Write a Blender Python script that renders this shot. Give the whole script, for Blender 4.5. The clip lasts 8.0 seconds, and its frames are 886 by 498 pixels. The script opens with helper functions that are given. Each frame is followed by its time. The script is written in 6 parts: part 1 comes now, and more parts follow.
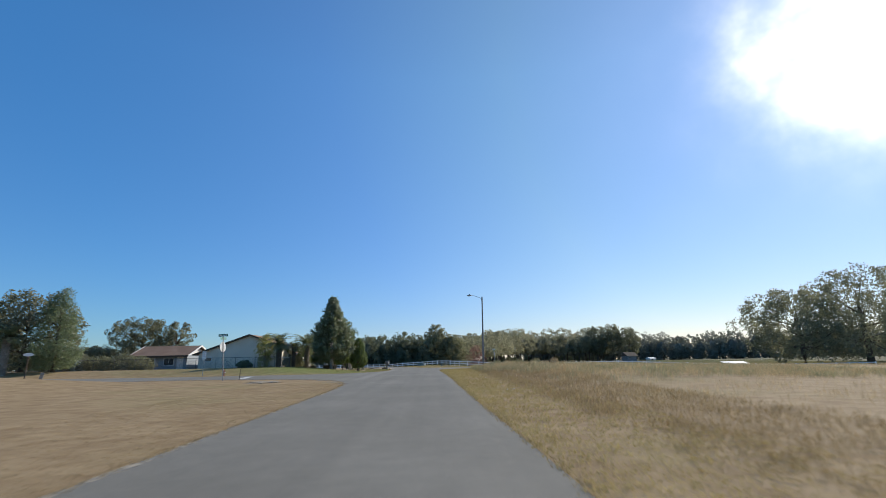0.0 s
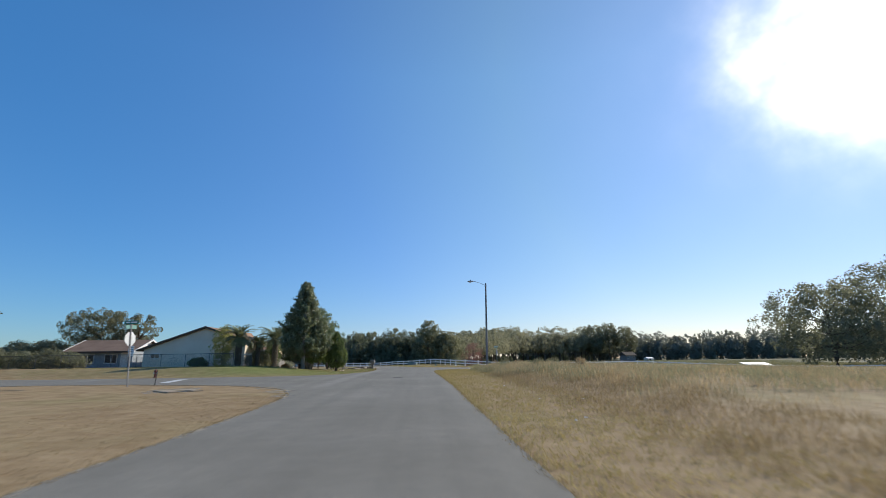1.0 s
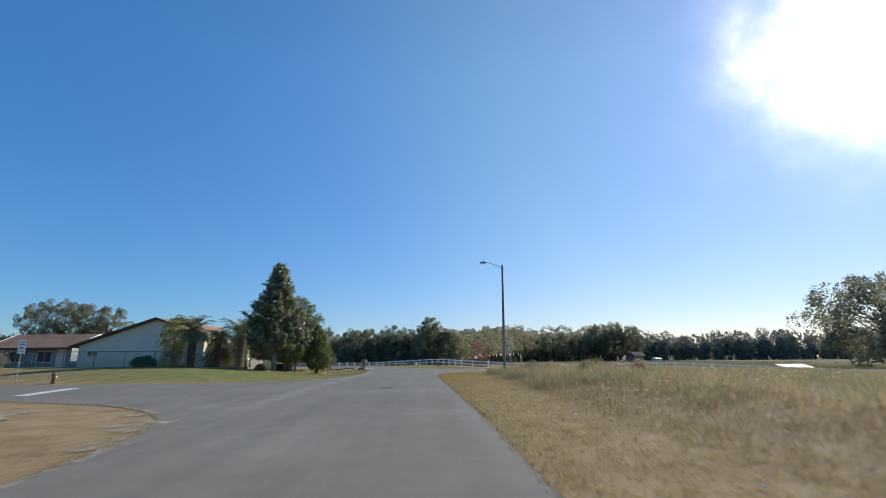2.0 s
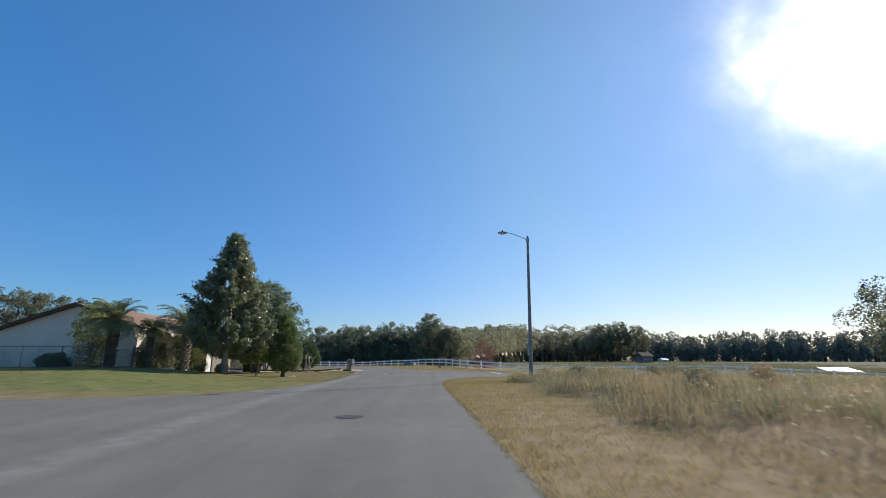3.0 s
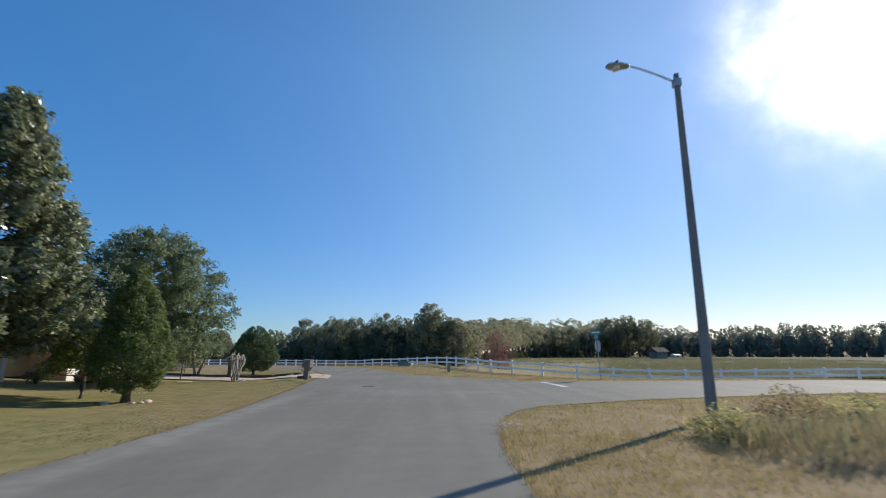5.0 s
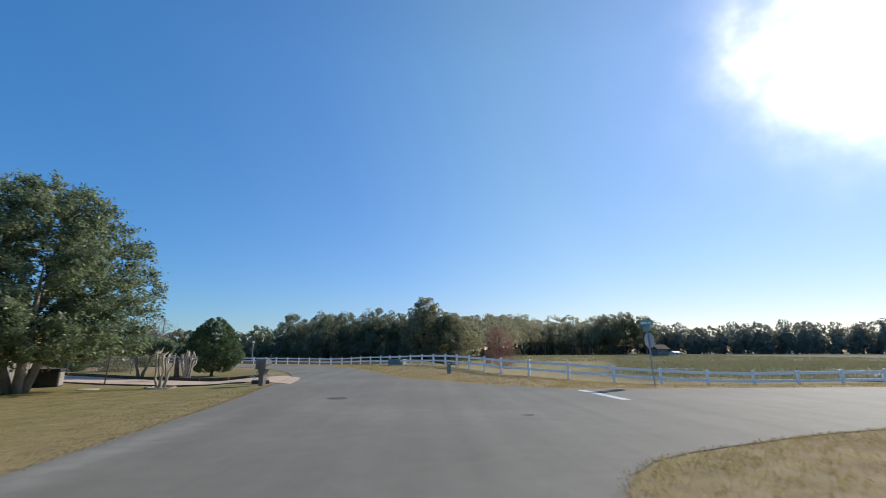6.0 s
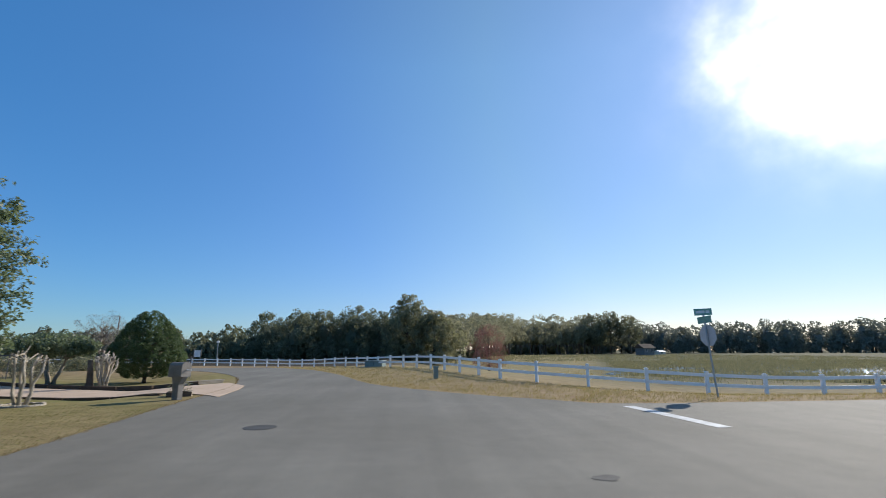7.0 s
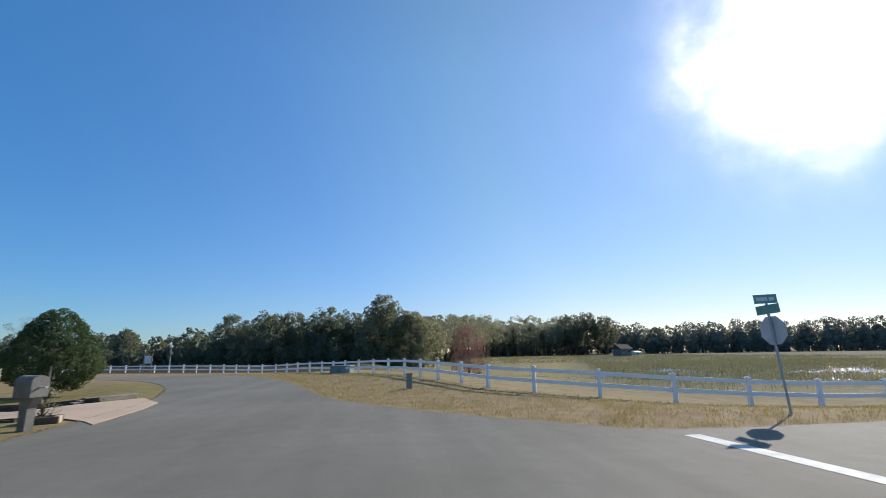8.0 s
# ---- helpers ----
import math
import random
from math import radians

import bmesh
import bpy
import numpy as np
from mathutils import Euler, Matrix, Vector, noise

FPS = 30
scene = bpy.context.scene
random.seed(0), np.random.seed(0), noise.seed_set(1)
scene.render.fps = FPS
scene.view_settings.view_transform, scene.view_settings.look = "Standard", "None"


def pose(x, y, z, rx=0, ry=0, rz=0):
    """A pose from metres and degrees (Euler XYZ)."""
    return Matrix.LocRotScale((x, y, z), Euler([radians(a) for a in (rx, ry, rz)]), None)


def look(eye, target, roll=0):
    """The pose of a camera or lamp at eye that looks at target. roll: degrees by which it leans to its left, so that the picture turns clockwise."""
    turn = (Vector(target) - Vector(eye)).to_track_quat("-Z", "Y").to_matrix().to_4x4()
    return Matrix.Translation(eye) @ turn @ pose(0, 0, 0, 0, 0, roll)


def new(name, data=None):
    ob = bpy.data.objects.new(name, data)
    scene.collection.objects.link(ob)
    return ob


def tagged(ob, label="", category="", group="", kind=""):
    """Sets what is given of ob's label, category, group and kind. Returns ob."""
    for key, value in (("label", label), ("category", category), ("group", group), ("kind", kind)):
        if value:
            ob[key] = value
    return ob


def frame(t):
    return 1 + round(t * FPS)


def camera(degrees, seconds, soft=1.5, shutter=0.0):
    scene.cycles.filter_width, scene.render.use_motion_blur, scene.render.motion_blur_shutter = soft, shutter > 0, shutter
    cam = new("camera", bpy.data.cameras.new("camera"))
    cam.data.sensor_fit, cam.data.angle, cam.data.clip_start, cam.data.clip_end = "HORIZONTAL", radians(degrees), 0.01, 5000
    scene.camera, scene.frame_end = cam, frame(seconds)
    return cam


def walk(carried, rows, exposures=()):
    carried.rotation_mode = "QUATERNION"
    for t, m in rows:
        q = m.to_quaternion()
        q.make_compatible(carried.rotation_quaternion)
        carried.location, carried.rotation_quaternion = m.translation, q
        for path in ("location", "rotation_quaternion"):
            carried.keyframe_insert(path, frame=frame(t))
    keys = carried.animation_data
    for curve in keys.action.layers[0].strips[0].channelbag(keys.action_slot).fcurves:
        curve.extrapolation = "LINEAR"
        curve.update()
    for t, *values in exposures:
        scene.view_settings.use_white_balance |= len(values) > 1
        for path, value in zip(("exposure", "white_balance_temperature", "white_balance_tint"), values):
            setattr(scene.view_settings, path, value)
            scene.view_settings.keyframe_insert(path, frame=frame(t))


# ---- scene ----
from mathutils.geometry import delaunay_2d_cdt

cam = camera(87.1, 8.0, soft=0.7, shutter=0.32)
PATH = [
    (0, (0.452, 0.623, 0.995), (0.494, 2.566, 1.465), -1.2),
    (0.5, (0.385, 6.093, 1.032), (0.446, 8.037, 1.497), -1.0),
    (1, (0.338, 11.477, 1.093), (0.408, 13.421, 1.556), -0.8),
    (1.5, (0.283, 16.766, 1.173), (0.352, 18.711, 1.634), -0.7),
    (3, (0.205, 32.485, 1.358), (0.268, 34.431, 1.813), 0.0),
    (3.5, (0.002, 37.458, 1.446), (0.072, 39.405, 1.898), 0.0),
    (4, (-0.068, 42.293, 1.499), (0.002, 44.24, 1.953), -0.0),
    (4.5, (-0.168, 46.822, 1.586), (-0.099, 48.77, 2.032), -0.1),
    (6, (-0.207, 58.389, 1.601), (-0.114, 60.341, 2.027), -0.1),
    (6.5, (-0.17, 61.606, 1.589), (-0.047, 63.557, 2.011), -0.2),
    (7, (-0.022, 64.388, 1.583), (0.139, 66.336, 2.009), -0.3),
    (7.5, (0.172, 66.875, 1.601), (0.378, 68.818, 2.031), -0.6),
    (8, (0.435, 68.966, 1.613), (0.694, 70.901, 2.048), -0.9),
]
walk(cam, [(t, look(eye, target, roll)) for t, eye, target, roll in PATH])

# ---- daylight ----
SUN_AZ, SUN_EL = radians(48.6), radians(28.6)
SUN_DIR = Vector((math.sin(SUN_AZ) * math.cos(SUN_EL), math.cos(SUN_AZ) * math.cos(SUN_EL), math.sin(SUN_EL)))
scene.view_settings.exposure = 0.0


def build_light():
    world = bpy.data.worlds.new("world")
    scene.world = world
    world.use_nodes = True
    nt = world.node_tree
    nt.nodes.clear()
    out = nt.nodes.new("ShaderNodeOutputWorld")
    bg = nt.nodes.new("ShaderNodeBackground")
    sky = nt.nodes.new("ShaderNodeTexSky")
    sky.sky_type = "NISHITA"
    sky.sun_disc = False
    sky.sun_elevation, sky.sun_rotation = SUN_EL, SUN_AZ
    sky.air_density, sky.dust_density, sky.ozone_density = 1.0, 0.05, 4.0
    bg.inputs["Strength"].default_value = 0.135
    # the sun's white aureole in thin haze
    tc = nt.nodes.new("ShaderNodeTexCoord")
    nz = nt.nodes.new("ShaderNodeTexNoise")
    nz.inputs["Scale"].default_value = 9.0
    nz.inputs["Detail"].default_value = 4.0
    dot = nt.nodes.new("ShaderNodeVectorMath")
    dot.operation = "DOT_PRODUCT"
    nrm = nt.nodes.new("ShaderNodeVectorMath")
    nrm.operation = "NORMALIZE"
    nt.links.new(tc.outputs["Generated"], nrm.inputs[0])
    nt.links.new(nrm.outputs[0], dot.inputs[0])
    dot.inputs[1].default_value = SUN_DIR
    nt.links.new(tc.outputs["Generated"], nz.inputs["Vector"])

    def math_node(op, a, b):
        n = nt.nodes.new("ShaderNodeMath")
        n.operation = op
        for k, v in enumerate((a, b)):
            if isinstance(v, (int, float)):
                n.inputs[k].default_value = v
            else:
                nt.links.new(v, n.inputs[k])
        return n.outputs[0]

    wob = math_node("MULTIPLY_ADD", nz.outputs["Fac"], 0.04)
    wob.node.inputs[2].default_value = -0.021
    d = math_node("MAXIMUM", math_node("ADD", dot.outputs["Value"], wob), 0.0)
    core = math_node("MULTIPLY", math_node("POWER", d, 130.0), 17.5)
    mid = math_node("MULTIPLY", math_node("POWER", d, 16.0), 0.62)
    wide = math_node("MULTIPLY", math_node("POWER", d, 3.0), 0.42)
    glow = math_node("ADD", math_node("ADD", core, mid), wide)
    mix = nt.nodes.new("ShaderNodeMix")
    mix.data_type, mix.blend_type = "RGBA", "ADD"
    mix.inputs[0].default_value = 1.0
    tint = nt.nodes.new("ShaderNodeMix")
    tint.data_type, tint.blend_type = "RGBA", "MULTIPLY"
    tint.inputs[0].default_value = 1.0
    tint.inputs[6].default_value = (1.22, 1.02, 0.77, 1)
    nt.links.new(glow, tint.inputs[7])
    hs = nt.nodes.new("ShaderNodeHueSaturation")
    hs.inputs["Saturation"].default_value = 1.08
    nt.links.new(sky.outputs[0], hs.inputs["Color"])
    air = nt.nodes.new("ShaderNodeMix")
    air.data_type, air.blend_type = "RGBA", "MULTIPLY"
    air.inputs[0].default_value = 1.0
    sep = nt.nodes.new("ShaderNodeSeparateXYZ")
    nt.links.new(nrm.outputs[0], sep.inputs[0])
    grade = nt.nodes.new("ShaderNodeValToRGB")
    grade.color_ramp.elements[0].position, grade.color_ramp.elements[0].color = 0.0, (0.56, 0.615, 0.78, 1)
    grade.color_ramp.elements[1].position, grade.color_ramp.elements[1].color = 0.55, (0.75, 1.12, 1.26, 1)
    nt.links.new(sep.outputs[2], grade.inputs[0])
    nt.links.new(grade.outputs[0], air.inputs[7])
    nt.links.new(hs.outputs[0], air.inputs[6])
    # haze turns the sky milky towards the sun
    milky = nt.nodes.new("ShaderNodeValToRGB")
    els = milky.color_ramp.elements
    els.new(0.6), els.new(0.84)
    for e, (at, col) in zip(els, ((0.2, (0.85, 1.02, 1.07)), (0.6, (1.08, 1.0, 1.0)), (0.84, (1.46, 1.1, 0.89)), (0.97, (1.34, 1.02, 0.93)))):
        e.position, e.color = at, (*(v / 1.6 for v in col), 1)
    nt.links.new(dot.outputs["Value"], milky.inputs[0])
    veil = nt.nodes.new("ShaderNodeMix")
    veil.data_type, veil.blend_type = "RGBA", "MULTIPLY"
    veil.inputs[0].default_value = 1.0
    nt.links.new(air.outputs[2], veil.inputs[6])
    nt.links.new(milky.outputs[0], veil.inputs[7])
    lift = nt.nodes.new("ShaderNodeMix")
    lift.data_type, lift.blend_type = "RGBA", "MULTIPLY"
    lift.inputs[0].default_value = 1.0
    lift.inputs[7].default_value = (1.6, 1.6, 1.6, 1)
    nt.links.new(veil.outputs[2], lift.inputs[6])
    nt.links.new(lift.outputs[2], mix.inputs[6])
    nt.links.new(tint.outputs[2], mix.inputs[7])
    nt.links.new(mix.outputs[2], bg.inputs["Color"])
    nt.links.new(bg.outputs[0], out.inputs[0])
    sun = bpy.data.lights.new("sun", "SUN")
    sun.energy, sun.angle, sun.color = 5.0, radians(0.53), (1.0, 0.93, 0.82)
    ob = new("sun", sun)
    ob.matrix_world = look(SUN_DIR * 100, (0, 0, 0))


build_light()


# ---- materials ----
def material(name, build, rough=0.8, metal=0.0, spec=0.3):
    m = bpy.data.materials.new(name)
    m.use_nodes = True
    nt = m.node_tree
    p = nt.nodes["Principled BSDF"]
    p.inputs["Roughness"].default_value = rough
    p.inputs["Metallic"].default_value = metal
    p.inputs["Specular IOR Level"].default_value = spec
    if isinstance(build, tuple):
        p.inputs["Base Color"].default_value = (*build, 1)
    else:
        build(m, nt, p)
    return m


def noise_node(nt, scale, detail=4.0, rough=0.55, vec=None, dist=0.0):
    n = nt.nodes.new("ShaderNodeTexNoise")
    n.inputs["Scale"].default_value, n.inputs["Detail"].default_value = scale, detail
    n.inputs["Roughness"].default_value, n.inputs["Distortion"].default_value = rough, dist
    if vec is None:
        tc = nt.nodes.new("ShaderNodeTexCoord")
        vec = tc.outputs["Object"]
    nt.links.new(vec, n.inputs["Vector"])
    return n.outputs["Fac"]


def ramp(nt, fac, stops):
    r = nt.nodes.new("ShaderNodeValToRGB")
    els = r.color_ramp.elements
    while len(els) < len(stops):
        els.new(0.5)
    for e, (pos, col) in zip(els, stops):
        e.position, e.color = pos, (*col, 1)
    nt.links.new(fac, r.inputs[0])
    return r.outputs[0]


def blend(nt, fac, a, b, mode="MIX"):
    n = nt.nodes.new("ShaderNodeMix")
    n.data_type, n.blend_type = "RGBA", mode
    for k, v in ((0, fac), (6, a), (7, b)):
        if isinstance(v, (int, float)):
            n.inputs[k].default_value = v
        elif isinstance(v, tuple):
            n.inputs[k].default_value = (*v, 1)
        else:
            nt.links.new(v, n.inputs[k])
    return n.outputs[2]


def bump(nt, p, height, strength, dist=0.02):
    b = nt.nodes.new("ShaderNodeBump")
    b.inputs["Strength"].default_value, b.inputs["Distance"].default_value = strength, dist
    nt.links.new(height, b.inputs["Height"])
    nt.links.new(b.outputs[0], p.inputs["Normal"])


def two_tone(a, b, big=1.2, small=30.0, bump_s=0.3, small_mix=0.35):
    def build(m, nt, p):
        f1, f2 = noise_node(nt, big), noise_node(nt, small, 6)
        c1 = ramp(nt, f1, [(0.35, a), (0.65, b)])
        dark = tuple(v * 0.72 for v in a)
        c2 = ramp(nt, f2, [(0.3, dark), (0.7, b)])
        nt.links.new(blend(nt, small_mix, c1, c2), p.inputs["Base Color"])
        bump(nt, p, f2, bump_s)
    return build


def foliage(a, b, trans=0.3, accent=None, through_leaf=1.5):
    """Leaves of two greens, that let some light through."""
    def build(m, nt, p):
        g = nt.nodes.new("ShaderNodeNewGeometry")
        big = noise_node(nt, 0.5, 3)
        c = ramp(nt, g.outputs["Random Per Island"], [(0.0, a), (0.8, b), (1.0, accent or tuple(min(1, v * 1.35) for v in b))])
        c = blend(nt, 0.35, c, ramp(nt, big, [(0.35, a), (0.65, b)]))
        nt.links.new(c, p.inputs["Base Color"])
        tr = nt.nodes.new("ShaderNodeBsdfTranslucent")
        # a thin leaf passes more light than it reflects
        k = through_leaf
        nt.links.new(blend(nt, 1.0, c, (k, k, k * 0.9), "MULTIPLY"), tr.inputs["Color"])
        mx = nt.nodes.new("ShaderNodeMixShader")
        mx.inputs[0].default_value = trans
        nt.links.new(p.outputs[0], mx.inputs[1])
        nt.links.new(tr.outputs[0], mx.inputs[2])
        nt.links.new(mx.outputs[0], nt.nodes["Material Output"].inputs["Surface"])
    return build


def ground_build(m, nt, p):
    tc = nt.nodes.new("ShaderNodeTexCoord")
    pos = tc.outputs["Object"]
    sep = nt.nodes.new("ShaderNodeSeparateXYZ")
    nt.links.new(pos, sep.inputs[0])
    patch, mid, fine = noise_node(nt, 0.12, 4, vec=pos), noise_node(nt, 1.3, 5, vec=pos), noise_node(nt, 26.0, 6, vec=pos)
    dry = ramp(nt, mid, [(0.3, (0.25, 0.168, 0.089)), (0.5, (0.304, 0.215, 0.117)), (0.7, (0.36, 0.26, 0.146))])
    green = ramp(nt, mid, [(0.3, (0.125, 0.175, 0.045)), (0.7, (0.2, 0.235, 0.075))])

    def band(axis, c, w, soft):
        sub = nt.nodes.new("ShaderNodeMath")
        sub.operation = "SUBTRACT"
        nt.links.new(sep.outputs[axis], sub.inputs[0])
        sub.inputs[1].default_value = c
        ab = nt.nodes.new("ShaderNodeMath")
        ab.operation = "ABSOLUTE"
        nt.links.new(sub.outputs[0], ab.inputs[0])
        mr = nt.nodes.new("ShaderNodeMapRange")
        mr.inputs["From Min"].default_value, mr.inputs["From Max"].default_value = w - soft, w + soft
        mr.inputs["To Min"].default_value, mr.inputs["To Max"].default_value = 1.0, 0.0
        nt.links.new(ab.outputs[0], mr.inputs["Value"])
        return mr.outputs[0]

    def mul(a, b):
        n = nt.nodes.new("ShaderNodeMath")
        n.operation = "MULTIPLY"
        n.use_clamp = True
        for k, v in enumerate((a, b)):
            if isinstance(v, (int, float)):
                n.inputs[k].default_value = v
            else:
                nt.links.new(v, n.inputs[k])
        return n.outputs[0]

    # watered front lawn by the magnolia, greener than the verges
    lawn = mul(mul(band("X", -13.5, 6.0, 3.0), band("Y", 57.0, 5.5, 2.5)), ramp(nt, patch, [(0.2, (0.55,) * 3), (0.6, (1.0,) * 3)]))
    col = blend(nt, lawn, dry, green)
    # the rest of the yard, half dry
    yard = mul(mul(band("X", -19.0, 12.5, 4.0), band("Y", 78.0, 24.0, 5.0)), ramp(nt, patch, [(0.3, (0.4,) * 3), (0.6, (0.85,) * 3)]))
    col = blend(nt, yard, col, ramp(nt, mid, [(0.3, (0.18, 0.158, 0.058)), (0.7, (0.26, 0.225, 0.088))]))
    some = ramp(nt, patch, [(0.5, (0, 0, 0)), (0.72, (0.25,) * 3)])
    col = blend(nt, some, col, green)
    field = mul(band("X", 300.0, 303.0, 8.0), band("Y", 1100.0, 1010.0, 9.0))
    col = blend(nt, field, col, ramp(nt, mid, [(0.3, (0.22, 0.18, 0.085)), (0.7, (0.34, 0.275, 0.14))]))
    # the marsh, darker, lies east of a slanting line
    slant = nt.nodes.new("ShaderNodeMath")
    slant.operation = "MULTIPLY_ADD"
    nt.links.new(sep.outputs["Y"], slant.inputs[0])
    slant.inputs[1].default_value, slant.inputs[2].default_value = -0.4, 25.0
    over = nt.nodes.new("ShaderNodeMath")
    over.operation = "ADD"
    nt.links.new(slant.outputs[0], over.inputs[0])
    nt.links.new(sep.outputs["X"], over.inputs[1])
    marsh = nt.nodes.new("ShaderNodeMapRange")
    marsh.inputs["From Min"].default_value, marsh.inputs["From Max"].default_value = -4.0, 4.0
    nt.links.new(over.outputs[0], marsh.inputs["Value"])
    col = blend(nt, mul(field, marsh.outputs[0]), col, ramp(nt, mid, [(0.3, (0.07, 0.07, 0.034)), (0.7, (0.14, 0.125, 0.06))]))
    # tree shade painted dark into the ground where the woods begin (litter mask)
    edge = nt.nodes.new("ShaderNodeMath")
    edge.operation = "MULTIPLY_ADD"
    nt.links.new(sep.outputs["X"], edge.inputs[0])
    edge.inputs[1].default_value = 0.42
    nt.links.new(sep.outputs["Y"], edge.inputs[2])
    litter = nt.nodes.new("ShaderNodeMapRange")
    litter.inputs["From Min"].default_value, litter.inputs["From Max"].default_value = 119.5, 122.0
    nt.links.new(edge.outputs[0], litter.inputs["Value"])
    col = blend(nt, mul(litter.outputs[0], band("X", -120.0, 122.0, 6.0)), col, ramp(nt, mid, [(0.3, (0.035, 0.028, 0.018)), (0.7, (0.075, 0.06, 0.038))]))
    col = blend(nt, 0.5, col, ramp(nt, fine, [(0.25, (0.7,) * 3), (0.75, (1.15,) * 3)]), "MULTIPLY")
    nt.links.new(col, p.inputs["Base Color"])
    bump(nt, p, fine, 0.3, 0.03)


def asphalt_build(m, nt, p):
    big, mid, fine = noise_node(nt, 0.22, 5), noise_node(nt, 2.2, 5), noise_node(nt, 120.0, 3)
    c = ramp(nt, big, [(0.3, (0.166, 0.152, 0.122)), (0.55, (0.189, 0.174, 0.142)), (0.75, (0.218, 0.202, 0.166))])
    c = blend(nt, 0.5, c, ramp(nt, mid, [(0.3, (0.88,) * 3), (0.7, (1.1,) * 3)]), "MULTIPLY")
    # faint streaks worn along the way of travel
    tcs = nt.nodes.new("ShaderNodeTexCoord")
    mp = nt.nodes.new("ShaderNodeMapping")
    mp.inputs["Scale"].default_value = (1.3, 0.045, 1.0)
    nt.links.new(tcs.outputs["Object"], mp.inputs["Vector"])
    c = blend(nt, 0.6, c, ramp(nt, noise_node(nt, 1.0, 4, vec=mp.outputs[0]), [(0.3, (0.84,) * 3), (0.7, (1.13,) * 3)]), "MULTIPLY")
    c = blend(nt, 0.6, c, ramp(nt, fine, [(0.3, (0.55,) * 3), (0.7, (1.5,) * 3)]), "MULTIPLY")
    # pale dust along the gutter line across the mouth of the side street
    tc = nt.nodes.new("ShaderNodeTexCoord")
    sep = nt.nodes.new("ShaderNodeSeparateXYZ")
    nt.links.new(tc.outputs["Object"], sep.inputs[0])

    def band(axis, mid_at, near, far):
        sub = nt.nodes.new("ShaderNodeMath")
        sub.operation = "SUBTRACT"
        nt.links.new(sep.outputs[axis], sub.inputs[0])
        sub.inputs[1].default_value = mid_at
        ab = nt.nodes.new("ShaderNodeMath")
        ab.operation = "ABSOLUTE"
        nt.links.new(sub.outputs[0], ab.inputs[0])
        mr = nt.nodes.new("ShaderNodeMapRange")
        mr.interpolation_type = "SMOOTHSTEP"
        mr.inputs["From Min"].default_value, mr.inputs["From Max"].default_value = near, far
        mr.inputs["To Min"].default_value, mr.inputs["To Max"].default_value = 1.0, 0.0
        nt.links.new(ab.outputs[0], mr.inputs["Value"])
        return mr.outputs[0]

    dust = nt.nodes.new("ShaderNodeMath")
    dust.operation = "MULTIPLY"
    nt.links.new(band("X", -5.15, 0.05, 0.6), dust.inputs[0])
    nt.links.new(band("Y", 53.0, 13.0, 21.0), dust.inputs[1])
    thin = nt.nodes.new("ShaderNodeMath")
    thin.operation = "MULTIPLY"
    nt.links.new(dust.outputs[0], thin.inputs[0])
    nt.links.new(ramp(nt, mid, [(0.25, (0.05,) * 3), (0.7, (0.42,) * 3)]), thin.inputs[1])
    c = blend(nt, thin.outputs[0], c, (0.36, 0.34, 0.3))
    nt.links.new(c, p.inputs["Base Color"])
    bump(nt, p, fine, 0.35, 0.01)


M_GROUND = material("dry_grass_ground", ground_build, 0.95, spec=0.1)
M_ASPHALT = material("asphalt", asphalt_build, 0.82, spec=0.2)
M_DRIVE = material("pink_concrete", two_tone((0.5, 0.365, 0.255), (0.6, 0.455, 0.33), 0.6, 40), 0.85)
M_CONC = material("concrete", two_tone((0.37, 0.32, 0.25), (0.5, 0.44, 0.355), 2, 40), 0.9)
def sand_build(m, nt, p):
    two_tone((0.34, 0.295, 0.225), (0.45, 0.39, 0.3), 2, 40)(m, nt, p)
    f = noise_node(nt, 2.4, 6, 0.7)
    r = ramp(nt, f, [(0.4, (0, 0, 0)), (0.6, (0.8,) * 3)])
    nt.links.new(r, p.inputs["Alpha"])


M_SAND = material("washed_sand", sand_build, 0.9)
M_SANDY = material("sandy_concrete", two_tone((0.27, 0.21, 0.14), (0.38, 0.31, 0.22), 2, 40), 0.9)
M_PAINT = material("road_paint", two_tone((0.45, 0.45, 0.43), (0.68, 0.68, 0.66), 3, 60), 0.7)
M_STUCCO = material("stucco", two_tone((0.72, 0.62, 0.49), (0.79, 0.7, 0.57), 0.7, 50), 0.9)
M_SIDING = material("grey_siding", two_tone((0.27, 0.3, 0.33), (0.35, 0.38, 0.4), 0.7, 50), 0.85)
M_TAN = material("tan_stucco", two_tone((0.52, 0.4, 0.25), (0.6, 0.48, 0.31), 0.7, 50), 0.9)
M_ROOF = material("brown_shingle", two_tone((0.24, 0.145, 0.09), (0.34, 0.215, 0.14), 0.6, 25), 0.9)
M_WHITE = material("white_vinyl", two_tone((0.84, 0.83, 0.81), (0.9, 0.89, 0.86), 1.5, 20, 0.05, 0.15), 0.45)
M_TRIM = material("white_trim", two_tone((0.68, 0.66, 0.62), (0.78, 0.76, 0.72), 1.5, 20, 0.05), 0.6)
M_DARKTRIM = material("brown_fascia", two_tone((0.06, 0.045, 0.035), (0.1, 0.075, 0.055), 1.5, 20, 0.05), 0.6)
M_GLASS = material("window_glass", (0.03, 0.035, 0.04), 0.06, spec=0.6)
M_BARK = material("bark", two_tone((0.09, 0.07, 0.05), (0.17, 0.14, 0.11), 2.0, 18, 0.8), 0.95)
